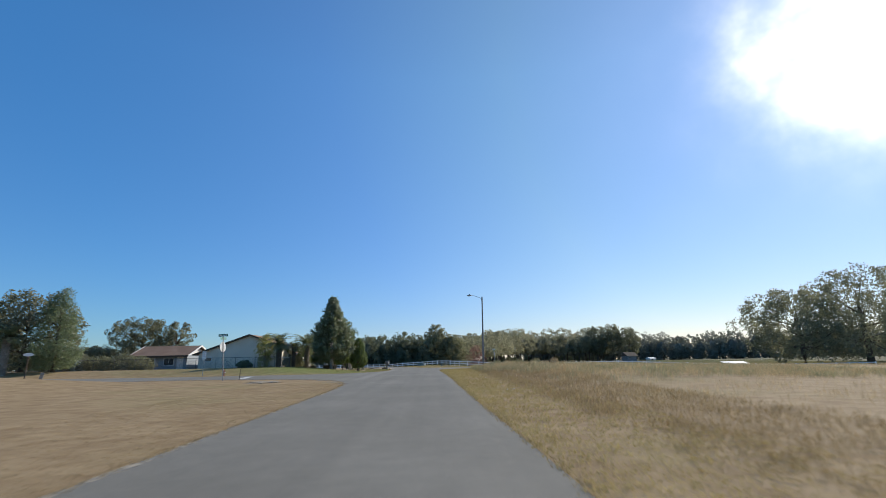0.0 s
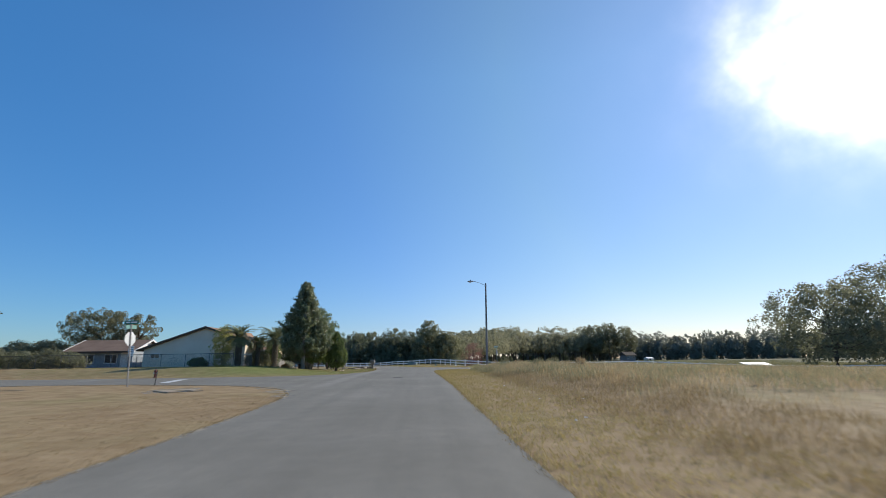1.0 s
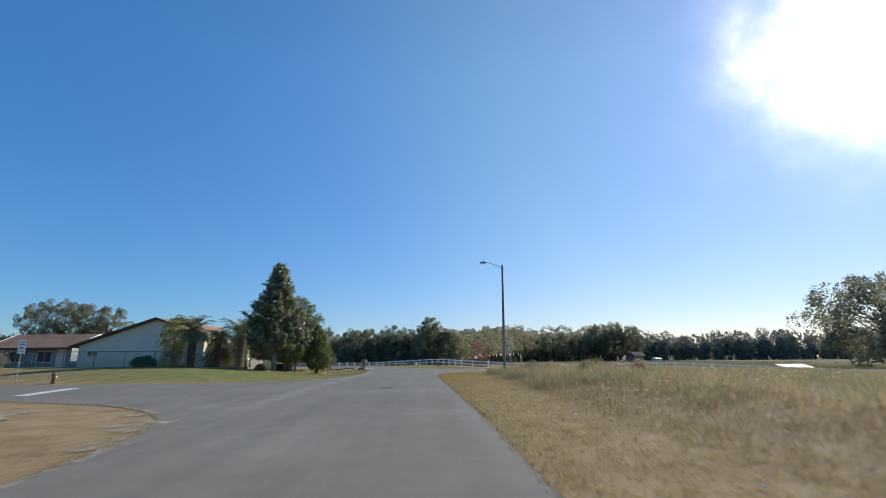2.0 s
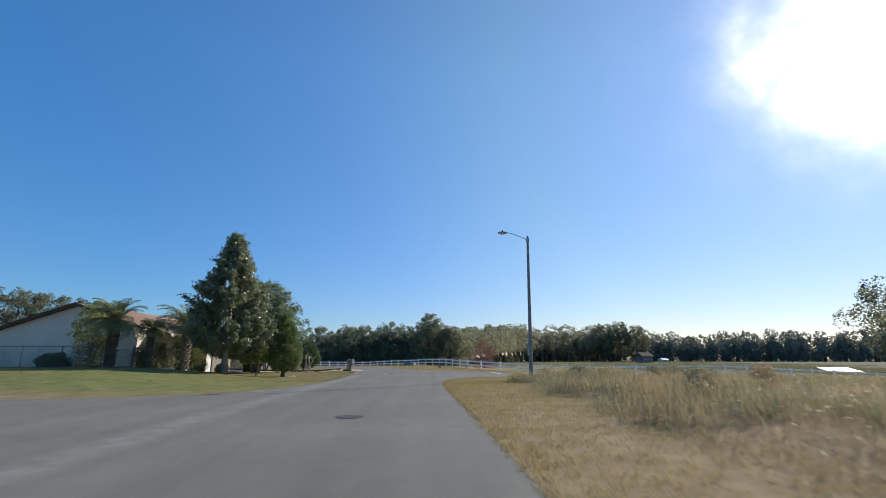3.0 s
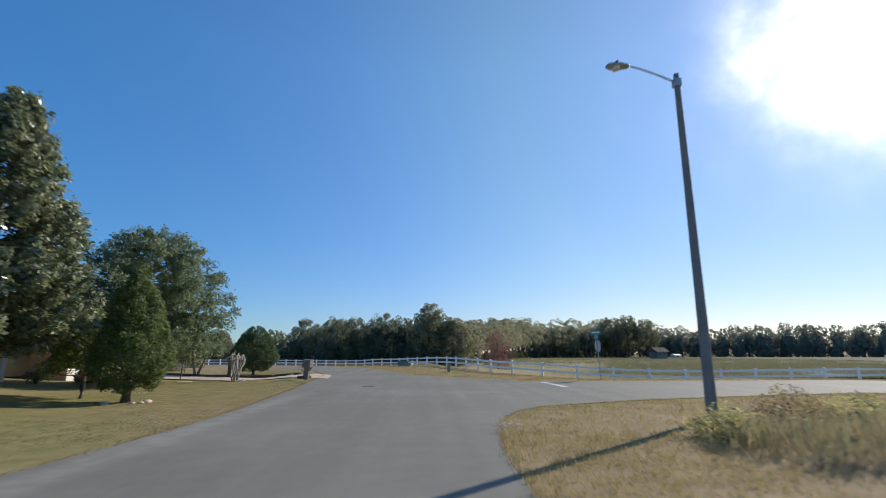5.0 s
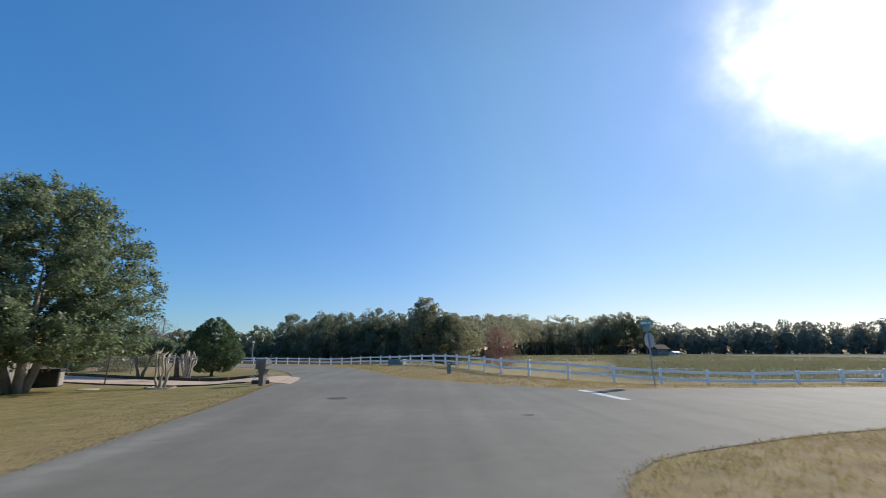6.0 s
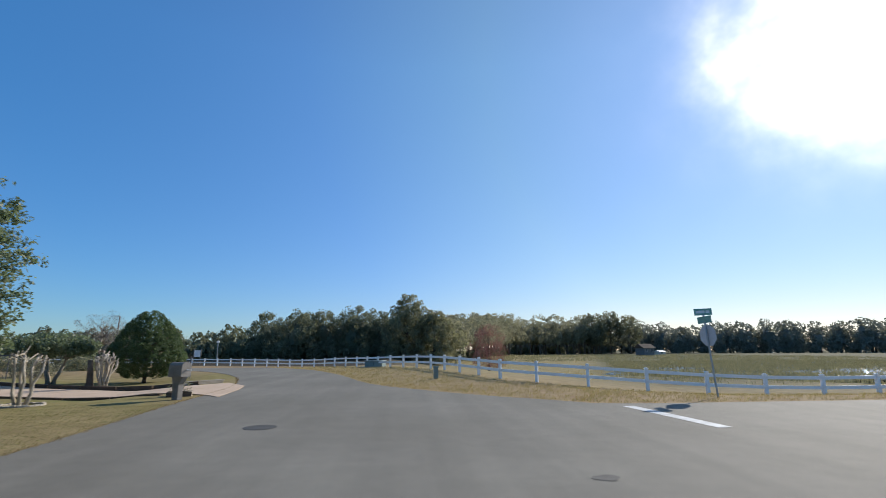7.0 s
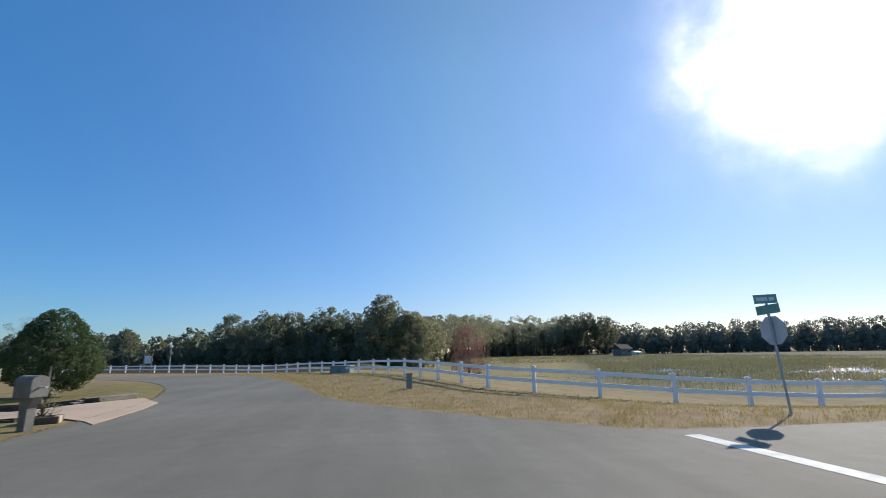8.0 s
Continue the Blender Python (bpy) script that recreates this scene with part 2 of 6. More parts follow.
M_PALE = material("pale_bark", two_tone((0.24, 0.205, 0.165), (0.38, 0.335, 0.275), 2.5, 18, 0.6), 0.9)
M_MYRTLE = material("peeling_bark", two_tone((0.3, 0.25, 0.19), (0.52, 0.46, 0.37), 5.0, 22, 0.4), 0.8)
# palest leaf tone: pale undersides, and sun glints painted into the colour
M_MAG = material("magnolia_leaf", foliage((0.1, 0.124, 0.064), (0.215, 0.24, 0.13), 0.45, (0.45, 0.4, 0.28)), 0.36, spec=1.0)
M_LIG = material("shade_tree_leaf", foliage((0.092, 0.124, 0.066), (0.185, 0.22, 0.118), 0.5), 0.5, spec=0.7)
M_CEDAR = material("cedar_leaf", foliage((0.07, 0.1, 0.034), (0.155, 0.19, 0.07), 0.5), 0.6)
M_JUNIPER = material("clipped_cedar_leaf", foliage((0.05, 0.082, 0.036), (0.11, 0.15, 0.065), 0.45), 0.6)
M_OAK = material("oak_leaf", foliage((0.115, 0.122, 0.08), (0.215, 0.21, 0.135), 0.5), 0.5)
def woods_build(m, nt, p):
    foliage((0.12, 0.132, 0.085), (0.19, 0.198, 0.13), 0.45, (0.21, 0.215, 0.145), 1.5)(m, nt, p)
    far = noise_node(nt, 0.09, 2)
    src = p.inputs["Base Color"].links[0].from_socket
    c = blend(nt, 0.8, src, ramp(nt, far, [(0.3, (0.85, 0.95, 0.8)), (0.5, (1.0, 1.0, 1.0)), (0.7, (1.18, 1.04, 0.94))]), "MULTIPLY")
    nt.links.new(c, p.inputs["Base Color"])


M_WOODS = material("woodland_leaf", woods_build, 0.6)
M_MOSSOAK = material("moss_hung_oak_leaf", foliage((0.15, 0.15, 0.1), (0.28, 0.265, 0.18), 0.5, None, 1.5), 0.6)
# greyer leaf tone with the haze of distance painted in
M_HAZED = material("hazed_oak_leaf", foliage((0.14, 0.15, 0.12), (0.25, 0.25, 0.2), 0.35, None, 1.3), 0.6)
M_OLIVE = material("olive_leaf", foliage((0.14, 0.145, 0.09), (0.25, 0.24, 0.145), 0.5), 0.5)
M_YELLOW = material("yellow_green_leaf", foliage((0.19, 0.195, 0.07), (0.33, 0.31, 0.12), 0.55), 0.5)
M_RED = material("red_twig", foliage((0.2, 0.09, 0.08), (0.36, 0.18, 0.15), 0.3, None, 1.0), 0.8)
M_PALM = material("palm_frond", foliage((0.11, 0.125, 0.065), (0.23, 0.24, 0.125), 0.45), 0.4, spec=0.5)
M_WEED = material("weed_blade", foliage((0.3, 0.222, 0.125), (0.53, 0.4, 0.24), 0.4, None, 1.0), 0.8)
M_WEEDG = material("green_weed", foliage((0.2, 0.19, 0.11), (0.36, 0.33, 0.2), 0.4, None, 1.0), 0.8)
M_HERB = material("yellow_green_weed", foliage((0.28, 0.265, 0.12), (0.48, 0.43, 0.22), 0.55, None, 1.2), 0.8)
M_DRYGRASS = material("dry_grass_blade", foliage((0.24, 0.169, 0.089), (0.4, 0.295, 0.16), 0.3, None, 1.0), 0.9)
M_GOLD = material("golden_verge_blade", foliage((0.28, 0.215, 0.085), (0.48, 0.385, 0.17), 0.35, None, 1.0), 0.9)
M_MARSH = material("marsh_blade", foliage((0.15, 0.145, 0.08), (0.29, 0.265, 0.15), 0.4, None, 1.1), 0.8)
M_SEED = material("seed_head", foliage((0.45, 0.4, 0.28), (0.62, 0.56, 0.42), 0.5, None, 1.0), 0.9)
M_LAWNDRY = material("half_dry_lawn_blade", foliage((0.168, 0.165, 0.06), (0.29, 0.272, 0.11), 0.35, None, 1.0), 0.9)
M_LAWN = material("lawn_blade", foliage((0.125, 0.17, 0.048), (0.235, 0.27, 0.088), 0.4, None, 1.0), 0.9)
M_WOOD = material("weathered_wood", two_tone((0.2, 0.18, 0.155), (0.32, 0.29, 0.255), 3, 35, 0.5), 0.9)
M_BOARD = material("pale_board", two_tone((0.2, 0.185, 0.165), (0.29, 0.27, 0.245), 3, 30, 0.3), 0.85)
M_TIMBER = material("dark_timber", two_tone((0.08, 0.057, 0.041), (0.15, 0.11, 0.08), 2, 30, 0.5), 0.95)
M_GALV = material("galvanised_steel", two_tone((0.32, 0.33, 0.33), (0.45, 0.46, 0.46), 3, 30, 0.1), 0.45, 0.7)
M_WIRE = material("dull_wire", two_tone((0.1, 0.105, 0.11), (0.16, 0.165, 0.17), 3, 30, 0.05), 0.6, 0.4)
M_ALU = material("sheet_aluminium", two_tone((0.55, 0.56, 0.56), (0.68, 0.68, 0.68), 3, 30, 0.05), 0.4, 0.6)
M_PLATE = material("bare_sign_back", two_tone((0.5, 0.5, 0.5), (0.62, 0.62, 0.62), 3, 30, 0.05), 0.5, 0.15)
M_POLE = material("grey_pole", two_tone((0.17, 0.165, 0.16), (0.26, 0.25, 0.24), 1.2, 22, 0.2), 0.8)
M_GREEN = material("sign_green", two_tone((0.16, 0.34, 0.285), (0.21, 0.41, 0.345), 2, 20, 0.02), 0.5)
M_GREEND = material("sign_dark_green", two_tone((0.04, 0.17, 0.13), (0.06, 0.22, 0.17), 2, 20, 0.02), 0.5)
M_SIGNW = material("sign_white", two_tone((0.68, 0.68, 0.66), (0.78, 0.78, 0.76), 2, 20, 0.02), 0.5)
M_HYD = material("hydrant_red", two_tone((0.13, 0.035, 0.025), (0.22, 0.07, 0.05), 5, 30, 0.1), 0.5)
M_UTIL = material("utility_green", two_tone((0.18, 0.225, 0.205), (0.25, 0.3, 0.275), 2, 20, 0.05), 0.55)
M_IRON = material("cast_iron", two_tone((0.04, 0.038, 0.035), (0.075, 0.07, 0.065), 6, 40, 0.4), 0.7, 0.3)
M_COVER = material("worn_cover", two_tone((0.055, 0.052, 0.046), (0.1, 0.094, 0.083), 4, 40, 0.5), 0.75)
M_DARK = material("dark_plastic", two_tone((0.03, 0.028, 0.026), (0.06, 0.055, 0.05), 2, 20, 0.1), 0.7)
def water_build(m, nt, p):
    p.inputs["Base Color"].default_value = (0.03, 0.035, 0.03, 1)
    bump(nt, p, noise_node(nt, 0.8, 4, 0.6), 1.0, 0.28)


M_WATER = material("pond_water", water_build, 0.07, spec=0.5)


# ---- mesh helpers ----
def smooth(a, b, v):
    v = np.clip((np.asarray(v, float) - a) / (b - a), 0, 1)
    return v * v * (3 - 2 * v)


def height(x, y):
    """The lie of the land: the road climbs gently, the house stands on a rise, the field sinks to the pond."""
    x, y = np.asarray(x, float), np.asarray(y, float)
    r = np.interp(y, [-400, -40, 0, 16.7, 32.4, 46.8, 56, 200], [-2.0, -1.05, -0.58, -0.4, -0.21, -0.01, 0.02, 0.02])
    d = -x - 5
    rise_n = 0.72 * smooth(3, 14, d - 0.75 * np.maximum(0, y - 64)) * smooth(49.8, 56.5, y)
    rise_s = 1.1 * smooth(10, 36, d) * smooth(0, 5.5, 40.5 - y)
    far_w = 0.5 * smooth(20, 70, d) * (1 - smooth(0, 10, 40 - y)) * (1 - smooth(50, 60, y))
    bank = 0.35 * smooth(4, 9, x) * (1 - smooth(14, 24, x)) * smooth(20, 34, y) * (1 - smooth(56, 63, y))
    # past the fence the ground falls to the pond
    u = (x - 2) * 0.55 + (y - 92) * 0.5
    sink = -1.5 * smooth(4, 30, u) * smooth(2, 14, x + 6)
    bu, bv = (y - 98.5) * 0.93 - (x - 1.6) * 0.36, (x - 1.6) * 0.93 + (y - 98.5) * 0.36
    berm = 0.33 * np.exp(-(bu / 11) ** 2 - (bv / 3.5) ** 2)
    verge = -0.62 * smooth(78.8, 84.5, y - (x - 6) * 0.06) * smooth(5, 19, x)
    east = -0.5 * smooth(22, 60, x) * (1 - smooth(60, 75, y))
    # the yard behind the mailbox lies in a shallow hollow
    edge = np.interp(y, [78, 86, 89.8, 94.8, 100, 105, 109], [-6.9, -7.6, -8.5, -10.2, -12.8, -16.5, -22])
    hollow = -0.27 * smooth(1.7, 5.0, edge - x) * (1 - 0.6 * smooth(17, 26, -x)) * smooth(80.6, 83.6, y) * (1 - smooth(97, 106, y))
    dip = -0.3 * smooth(112, 123, y) * (1 - smooth(-9, -2, x))
    return r + rise_n + rise_s + far_w + bank + berm + hollow + dip + np.minimum(np.minimum(sink, verge), east)


def H(x, y):
    return float(height(x, y))


def to_mesh(name, bm):
    me = bpy.data.meshes.new(name)
    bm.normal_update()
    bm.to_mesh(me)
    bm.free()
    return me


def part(name, bm, mat, parent=None, label="", soft=False):
    """One mesh object from a bmesh, under a thing or a part."""
    me = to_mesh(name, bm) if isinstance(bm, bmesh.types.BMesh) else bm
    if not me.materials:
        me.materials.append(mat)
    if soft:
        for f in me.polygons:
            f.use_smooth = True
    ob = new(name, me)
    if parent is not None:
        ob.parent = parent
    return tagged(ob, label)


def thing(name, label, category, at=(0, 0, 0), turn=0.0, group="", kind=""):
    ob = new(name)
    ob.empty_display_size = 0.2
    ob.matrix_world = pose(*at, 0, 0, turn)
    return tagged(ob, label, category, group, kind)


def box(bm, x0, x1, y0, y1, z0, z1, bevel=0.0, m=None):
    res = bmesh.ops.create_cube(bm, size=1)
    t = Matrix.Translation(((x0 + x1) / 2, (y0 + y1) / 2, (z0 + z1) / 2)) @ Matrix.Diagonal((x1 - x0, y1 - y0, z1 - z0, 1))
    bmesh.ops.transform(bm, matrix=(m @ t if m else t), verts=res["verts"])
    if bevel:
        edges = {e for v in res["verts"] for e in v.link_edges}
        bmesh.ops.bevel(bm, geom=list(edges), offset=bevel, segments=2, affect="EDGES", profile=0.5)
    return bm


def boxes(*args, bevel=0.0):
    bm = bmesh.new()
    for a in args:
        box(bm, *a, bevel=bevel)
    return bm


def tube(bm, pts, radii, n=8, cap=True):
    """A tapered tube along points."""
    rings = []
    for i, p in enumerate(pts):
        p = Vector(p)
        a, b = Vector(pts[max(0, i - 1)]), Vector(pts[min(len(pts) - 1, i + 1)])
        q = (b - a).to_track_quat("Z", "Y")
        rings.append([bm.verts.new(p + q @ Vector((radii[i] * math.cos(2 * math.pi * k / n), radii[i] * math.sin(2 * math.pi * k / n), 0))) for k in range(n)])
    for r, s in zip(rings, rings[1:]):
        for k in range(n):
            bm.faces.new((r[k], r[(k + 1) % n], s[(k + 1) % n], s[k]))
    if cap:
        bm.faces.new(rings[0][::-1])
        bm.faces.new(rings[-1])
    return bm


def lathe(profile, n=16, bm=None):
    """A turned body from (radius, z) pairs."""
    bm = bm or bmesh.new()
    rings = [[bm.verts.new((r * math.cos(2 * math.pi * k / n), r * math.sin(2 * math.pi * k / n), z)) for k in range(n)] for r, z in profile]
    for a, b in zip(rings, rings[1:]):
        for k in range(n):
            bm.faces.new((a[k], a[(k + 1) % n], b[(k + 1) % n], b[k]))
    bm.faces.new(rings[0][::-1])
    bm.faces.new(rings[-1])
    return bm


def curve_points(pts, step, phase=0.0):
    """A smooth line through the points, with a point every step metres."""
    p = np.array(pts, float)
    out = []
    for i in range(len(p) - 1):
        a, b, c, d = p[max(0, i - 1)], p[i], p[i + 1], p[min(len(p) - 1, i + 2)]
        n = max(2, int(np.linalg.norm(c - b) / 0.25))
        for k in range(n):
            t = k / n
            out.append(0.5 * (2 * b + (c - a) * t + (2 * a - 5 * b + 4 * c - d) * t * t + (3 * b - a - 3 * c + d) * t ** 3))
    out.append(p[-1])
    out = np.array(out)
    s = np.concatenate([[0], np.cumsum(np.linalg.norm(np.diff(out, axis=0), axis=1))])
    at = np.arange(phase, s[-1] + 1e-6, step)
    return np.stack([np.interp(at, s, out[:, k]) for k in range(out.shape[1])], 1)


def sheet(outline, lift, cell=2.0, thick=0.0):
    """A flat piece of ground cover that follows the land."""
    bm = bmesh.new()
    n = len(outline)
    vs, _, fs, *_ = delaunay_2d_cdt([Vector(p) for p in outline], [(k, (k + 1) % n) for k in range(n)], [], 1, 1e-5)
    vs = [bm.verts.new((v.x, v.y, 0)) for v in vs]
    for f in fs:
        bm.faces.new([vs[k] for k in f])
    xs, ys = [v[0] for v in outline], [v[1] for v in outline]
    for axis, lo, hi in ((0, min(xs), max(xs)), (1, min(ys), max(ys))):
        c = math.ceil(lo / cell) * cell
        while c < hi:
            co = (c, 0, 0) if axis == 0 else (0, c, 0)
            no = (1, 0, 0) if axis == 0 else (0, 1, 0)
            bmesh.ops.bisect_plane(bm, geom=bm.verts[:] + bm.edges[:] + bm.faces[:], plane_co=co, plane_no=no, dist=1e-4)
            c += cell
    for v in bm.verts:
        v.co.z = H(v.co.x, v.co.y) + lift
    bmesh.ops.recalc_face_normals(bm, faces=bm.faces[:])
    if bm.faces and sum(f.normal.z for f in bm.faces) < 0:
        bmesh.ops.reverse_faces(bm, faces=bm.faces[:])
    if thick:
        rim = [e for e in bm.edges if e.is_boundary]
        ext = bmesh.ops.extrude_edge_only(bm, edges=rim)
        for v in ext["geom"]:
            if isinstance(v, bmesh.types.BMVert):
                v.co.z -= thick
    return bm


def quads(name, verts):
    """A mesh of loose four-sided leaves: verts is (n, 4, 3)."""
    n = len(verts)
    me = bpy.data.meshes.new(name)
    me.vertices.add(n * 4)
    me.vertices.foreach_set("co", np.ascontiguousarray(verts, np.float32).ravel())
    me.loops.add(n * 4)
    me.loops.foreach_set("vertex_index", np.arange(n * 4, dtype=np.int32))
    me.polygons.add(n)
    me.polygons.foreach_set("loop_start", np.arange(0, n * 4, 4, dtype=np.int32))
    me.update(calc_edges=True)
    return me


def leaf_quads(rng, centres, length, width, droop=0.0, out=None, face=1.0):
    """A pointed leaf at each centre, its face turned roughly outwards."""
    n = len(centres)
    nrm = rng.normal(size=(n, 3)) * 0.62
    if out is not None:
        nrm += out * face
    nrm /= np.linalg.norm(nrm, axis=1)[:, None] + 1e-9
    d = np.cross(nrm, rng.normal(size=(n, 3)))
    d[:, 2] -= droop
    d /= np.linalg.norm(d, axis=1)[:, None] + 1e-9
    s = np.cross(nrm, d)
    s /= np.linalg.norm(s, axis=1)[:, None] + 1e-9
    k = rng.uniform(0.6, 1.3, (n, 1))
    a, b = d * length * k * 0.5, s * width * k * 0.5
    return np.stack([centres - a, centres + b + a * 0.1, centres + a, centres - b + a * 0.1], 1)


def clump_points(rng, profile, tall, base, clumps, each, spread, shell=0.55, gaps=0.0):
    """Points of a crown in clumps: profile gives the radius at a height share 0 to 1."""
    us = rng.uniform(0, 1, clumps * 4)
    rs = np.array([profile(u) for u in us])
    keep = rng.uniform(0, rs.max(), len(us)) < rs + 0.05 * rs.max()
    us, rs = us[keep][:clumps], rs[keep][:clumps]
    ang = rng.uniform(0, 2 * np.pi, len(us))
    lump = 1 + gaps * np.sin(3 * ang + 9 * us) * np.cos(11 * us + 2 * ang)
    rad = rs * lump * np.sqrt(rng.uniform(shell ** 2, 1, len(us)))
    c = np.stack([rad * np.cos(ang), rad * np.sin(ang), base + us * (tall - base)], 1)
    axis = c * np.array([1, 1, 0.6]) - np.array([0, 0, 0.6 * (tall * 0.35 + base * 0.65)])
    axis /= np.linalg.norm(axis, axis=1)[:, None] + 1e-6
    d = rng.normal(size=(len(c) * each, 3)) + np.repeat(axis, each, 0) * 0.8
    d /= np.linalg.norm(d, axis=1)[:, None] + 1e-6
    size = np.repeat(rng.uniform(0.75, 1.45, len(c)), each)[:, None] * spread * 1.6
    pts = np.repeat(c, each, 0) + d * size * rng.uniform(0.45, 1.0, (len(d), 1)) ** 0.5
    pts[:, 2] = np.maximum(pts[:, 2], base * 0.6)
    return c, pts, d


def limbs(rng, top, base_r, tips, bend=0.2, stems=1, lean=0.0):
    """Tapered stems, and limbs from them to the tips: a list of names and meshes."""
    out, starts = [], []
    for s in range(stems):
        a = 2 * math.pi * s / max(1, stems) + rng.uniform(0, 1)
        dx, dy = lean * math.cos(a), lean * math.sin(a)
        off = 0.0 if stems == 1 else base_r * 1.2
        pts = [Vector((off * math.cos(a) + dx * k / 6 + rng.normal() * bend * 0.15 * (k > 0), off * math.sin(a) + dy * k / 6 + rng.normal() * bend * 0.15 * (k > 0), top * k / 6 - 0.12 * (k == 0))) for k in range(7)]
        out.append(("trunk", tube(bmesh.new(), pts, [base_r * f for f in (1.35, 1.0, 0.88, 0.75, 0.58, 0.4, 0.15)], 9)))
        starts += pts[2:6]
    for t in tips:
        t = Vector(t)
        s = min(starts, key=lambda q: (q - t).length + abs(q.z - t.z * 0.6))
        mid = s.lerp(t, 0.5) + Vector((rng.normal() * bend, rng.normal() * bend, -0.08 * (t - s).length))
        out.append(("limb", tube(bmesh.new(), [s, mid, t], [base_r * 0.34, base_r * 0.2, base_r * 0.06], 5)))
    return out


def tree(name, label, at, tall, base, profile, leaf, mat, clumps, each, spread, seed, trunk_r=0.2, shell=0.5, gaps=0.15, stems=1, lean=0.0, bark=None, droop=0.0, trunk_top=0.8, limb_count=18, group=""):
    rng = np.random.default_rng(seed)
    t = thing(name, label, "tree", (at[0], at[1], H(*at)), rng.uniform(0, 360), group)
    c, pts, out = clump_points(rng, profile, tall, base, clumps, each, spread, shell, gaps)
    for nm, bm in limbs(rng, tall * trunk_top, trunk_r, c[::max(1, len(c) // limb_count)][:limb_count], 0.2, stems, lean):
        part(nm, bm, bark or M_BARK, t, soft=True)
    part("crown", quads("crown", leaf_quads(rng, pts, leaf[0], leaf[1], droop, out)), mat, t)
    return t


def branching_tree(name, label, at, tall, base, profile, leaf, mat, seed, branches, twigs, each, trunk_r, rise=0.45, bark=None, stems=1, lean=0.0, trunk_top=0.94, fat=0.3, inner=0.3, lobe=(0.0, 0.0)):
    """A tree of real limbs: whorled limbs, twigs off each, leaves in tufts along the twigs."""
    rng = np.random.default_rng(seed)
    t = thing(name, label, "tree", (at[0], at[1], H(*at)), 0)
    for nm, bm in limbs(rng, tall * trunk_top, trunk_r, [], 0.2, stems, lean):
        part(nm, bm, bark or M_BARK, t, soft=True)
    pts, out = [], []
    for k in range(branches):
        u = ((k + rng.uniform(0, 1)) / branches) ** 1.25
        a = 2.4 * k + rng.uniform(-0.5, 0.5)
        reach = profile(u) * (0.68 + 0.42 * rng.uniform(0, 1) ** 0.7)
        reach *= 1 + max(0.0, math.cos(a - lobe[0])) ** 3 * (lobe[1] * smooth(0.32, 0.44, u) * (1 - smooth(0.52, 0.6, u)) - 0.8 * lobe[1] * (1 - smooth(0.12, 0.36, u)))
        z = base + u * (tall - base)
        drop = reach * (rise * rng.uniform(0.5, 1.0) - 0.1)
        d = np.array([math.cos(a), math.sin(a), 0.0])
        f = np.linspace(0, 1, 6)[:, None]
        line = np.concatenate([d[:2] * reach * f, z - drop + drop * f ** 1.8 - 0.12 * reach * f * (1 - f)], 1)
        if k % max(1, branches // 44) == 0:
            part("limb", tube(bmesh.new(), [Vector(p) for p in line[::2]] + [Vector(line[-1])], [trunk_r * 0.3 * (1 - 0.5 * u), trunk_r * 0.2, trunk_r * 0.11, trunk_r * 0.05], 5), bark or M_BARK, t, soft=True)
        m = max(2, int(twigs * (0.35 + reach / profile(0.2))))
        fs = rng.uniform(inner, 1.0, m) ** 0.75
        fs[0] = 1.0
        for g in fs:
            p = np.array([np.interp(g, f[:, 0], line[:, i]) for i in range(3)])
            w = rng.normal(size=3) * 0.6 + d * 0.9 + np.array([0, 0, 0.35])
            w /= np.linalg.norm(w)
            L = fat * rng.uniform(0.7, 1.5)
            n = each
            s = rng.uniform(0.1, 1.0, (n, 1))
            r = rng.normal(size=(n, 3))
            r /= np.linalg.norm(r, axis=1)[:, None]
            pts.append(p + w * L * s + r * fat * 0.42 * rng.uniform(0.5, 1, (n, 1)))
            out.append(r * 0.7 + w * 0.3 + np.array([0, 0, 0.35]))
    pts, out = np.concatenate(pts), np.concatenate(out)
    part("crown", quads("crown", leaf_quads(rng, pts, leaf[0], leaf[1], 0.0, out)), mat, t)
    return t


# ---- the ground ----
def axis_steps(lo, hi, fine, far):
    core = list(np.arange(lo, hi + 1e-6, fine))
    left, right, s = [], [], fine
    a, b = lo, hi
    while a > -far or b < far:
        s *= 1.35
        a, b = a - s, b + s
        left.append(max(a, -far)), right.append(min(b, far))
    return np.unique(np.array(left + core + right))


def build_ground():
    xs, ys = axis_steps(-46, 46, 1.0, 2800), axis_steps(-14, 132, 1.0, 2800)
    X, Y = np.meshgrid(xs, ys)
    Z = height(X, Y)
    nx, ny = len(xs), len(ys)
    me = bpy.data.meshes.new("ground")
    i = np.arange(nx * ny).reshape(ny, nx)
    faces = np.stack([i[:-1, :-1], i[:-1, 1:], i[1:, 1:], i[1:, :-1]], -1).reshape(-1, 4)
    me.from_pydata(np.stack([X, Y, Z], -1).reshape(-1, 3).tolist(), [], faces.tolist())
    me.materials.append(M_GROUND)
    for f in me.polygons:
        f.use_smooth = True
    tagged(new("ground", me), "dry tan winter grass with greener lawn patches", "ground", kind="structure")


build_ground()

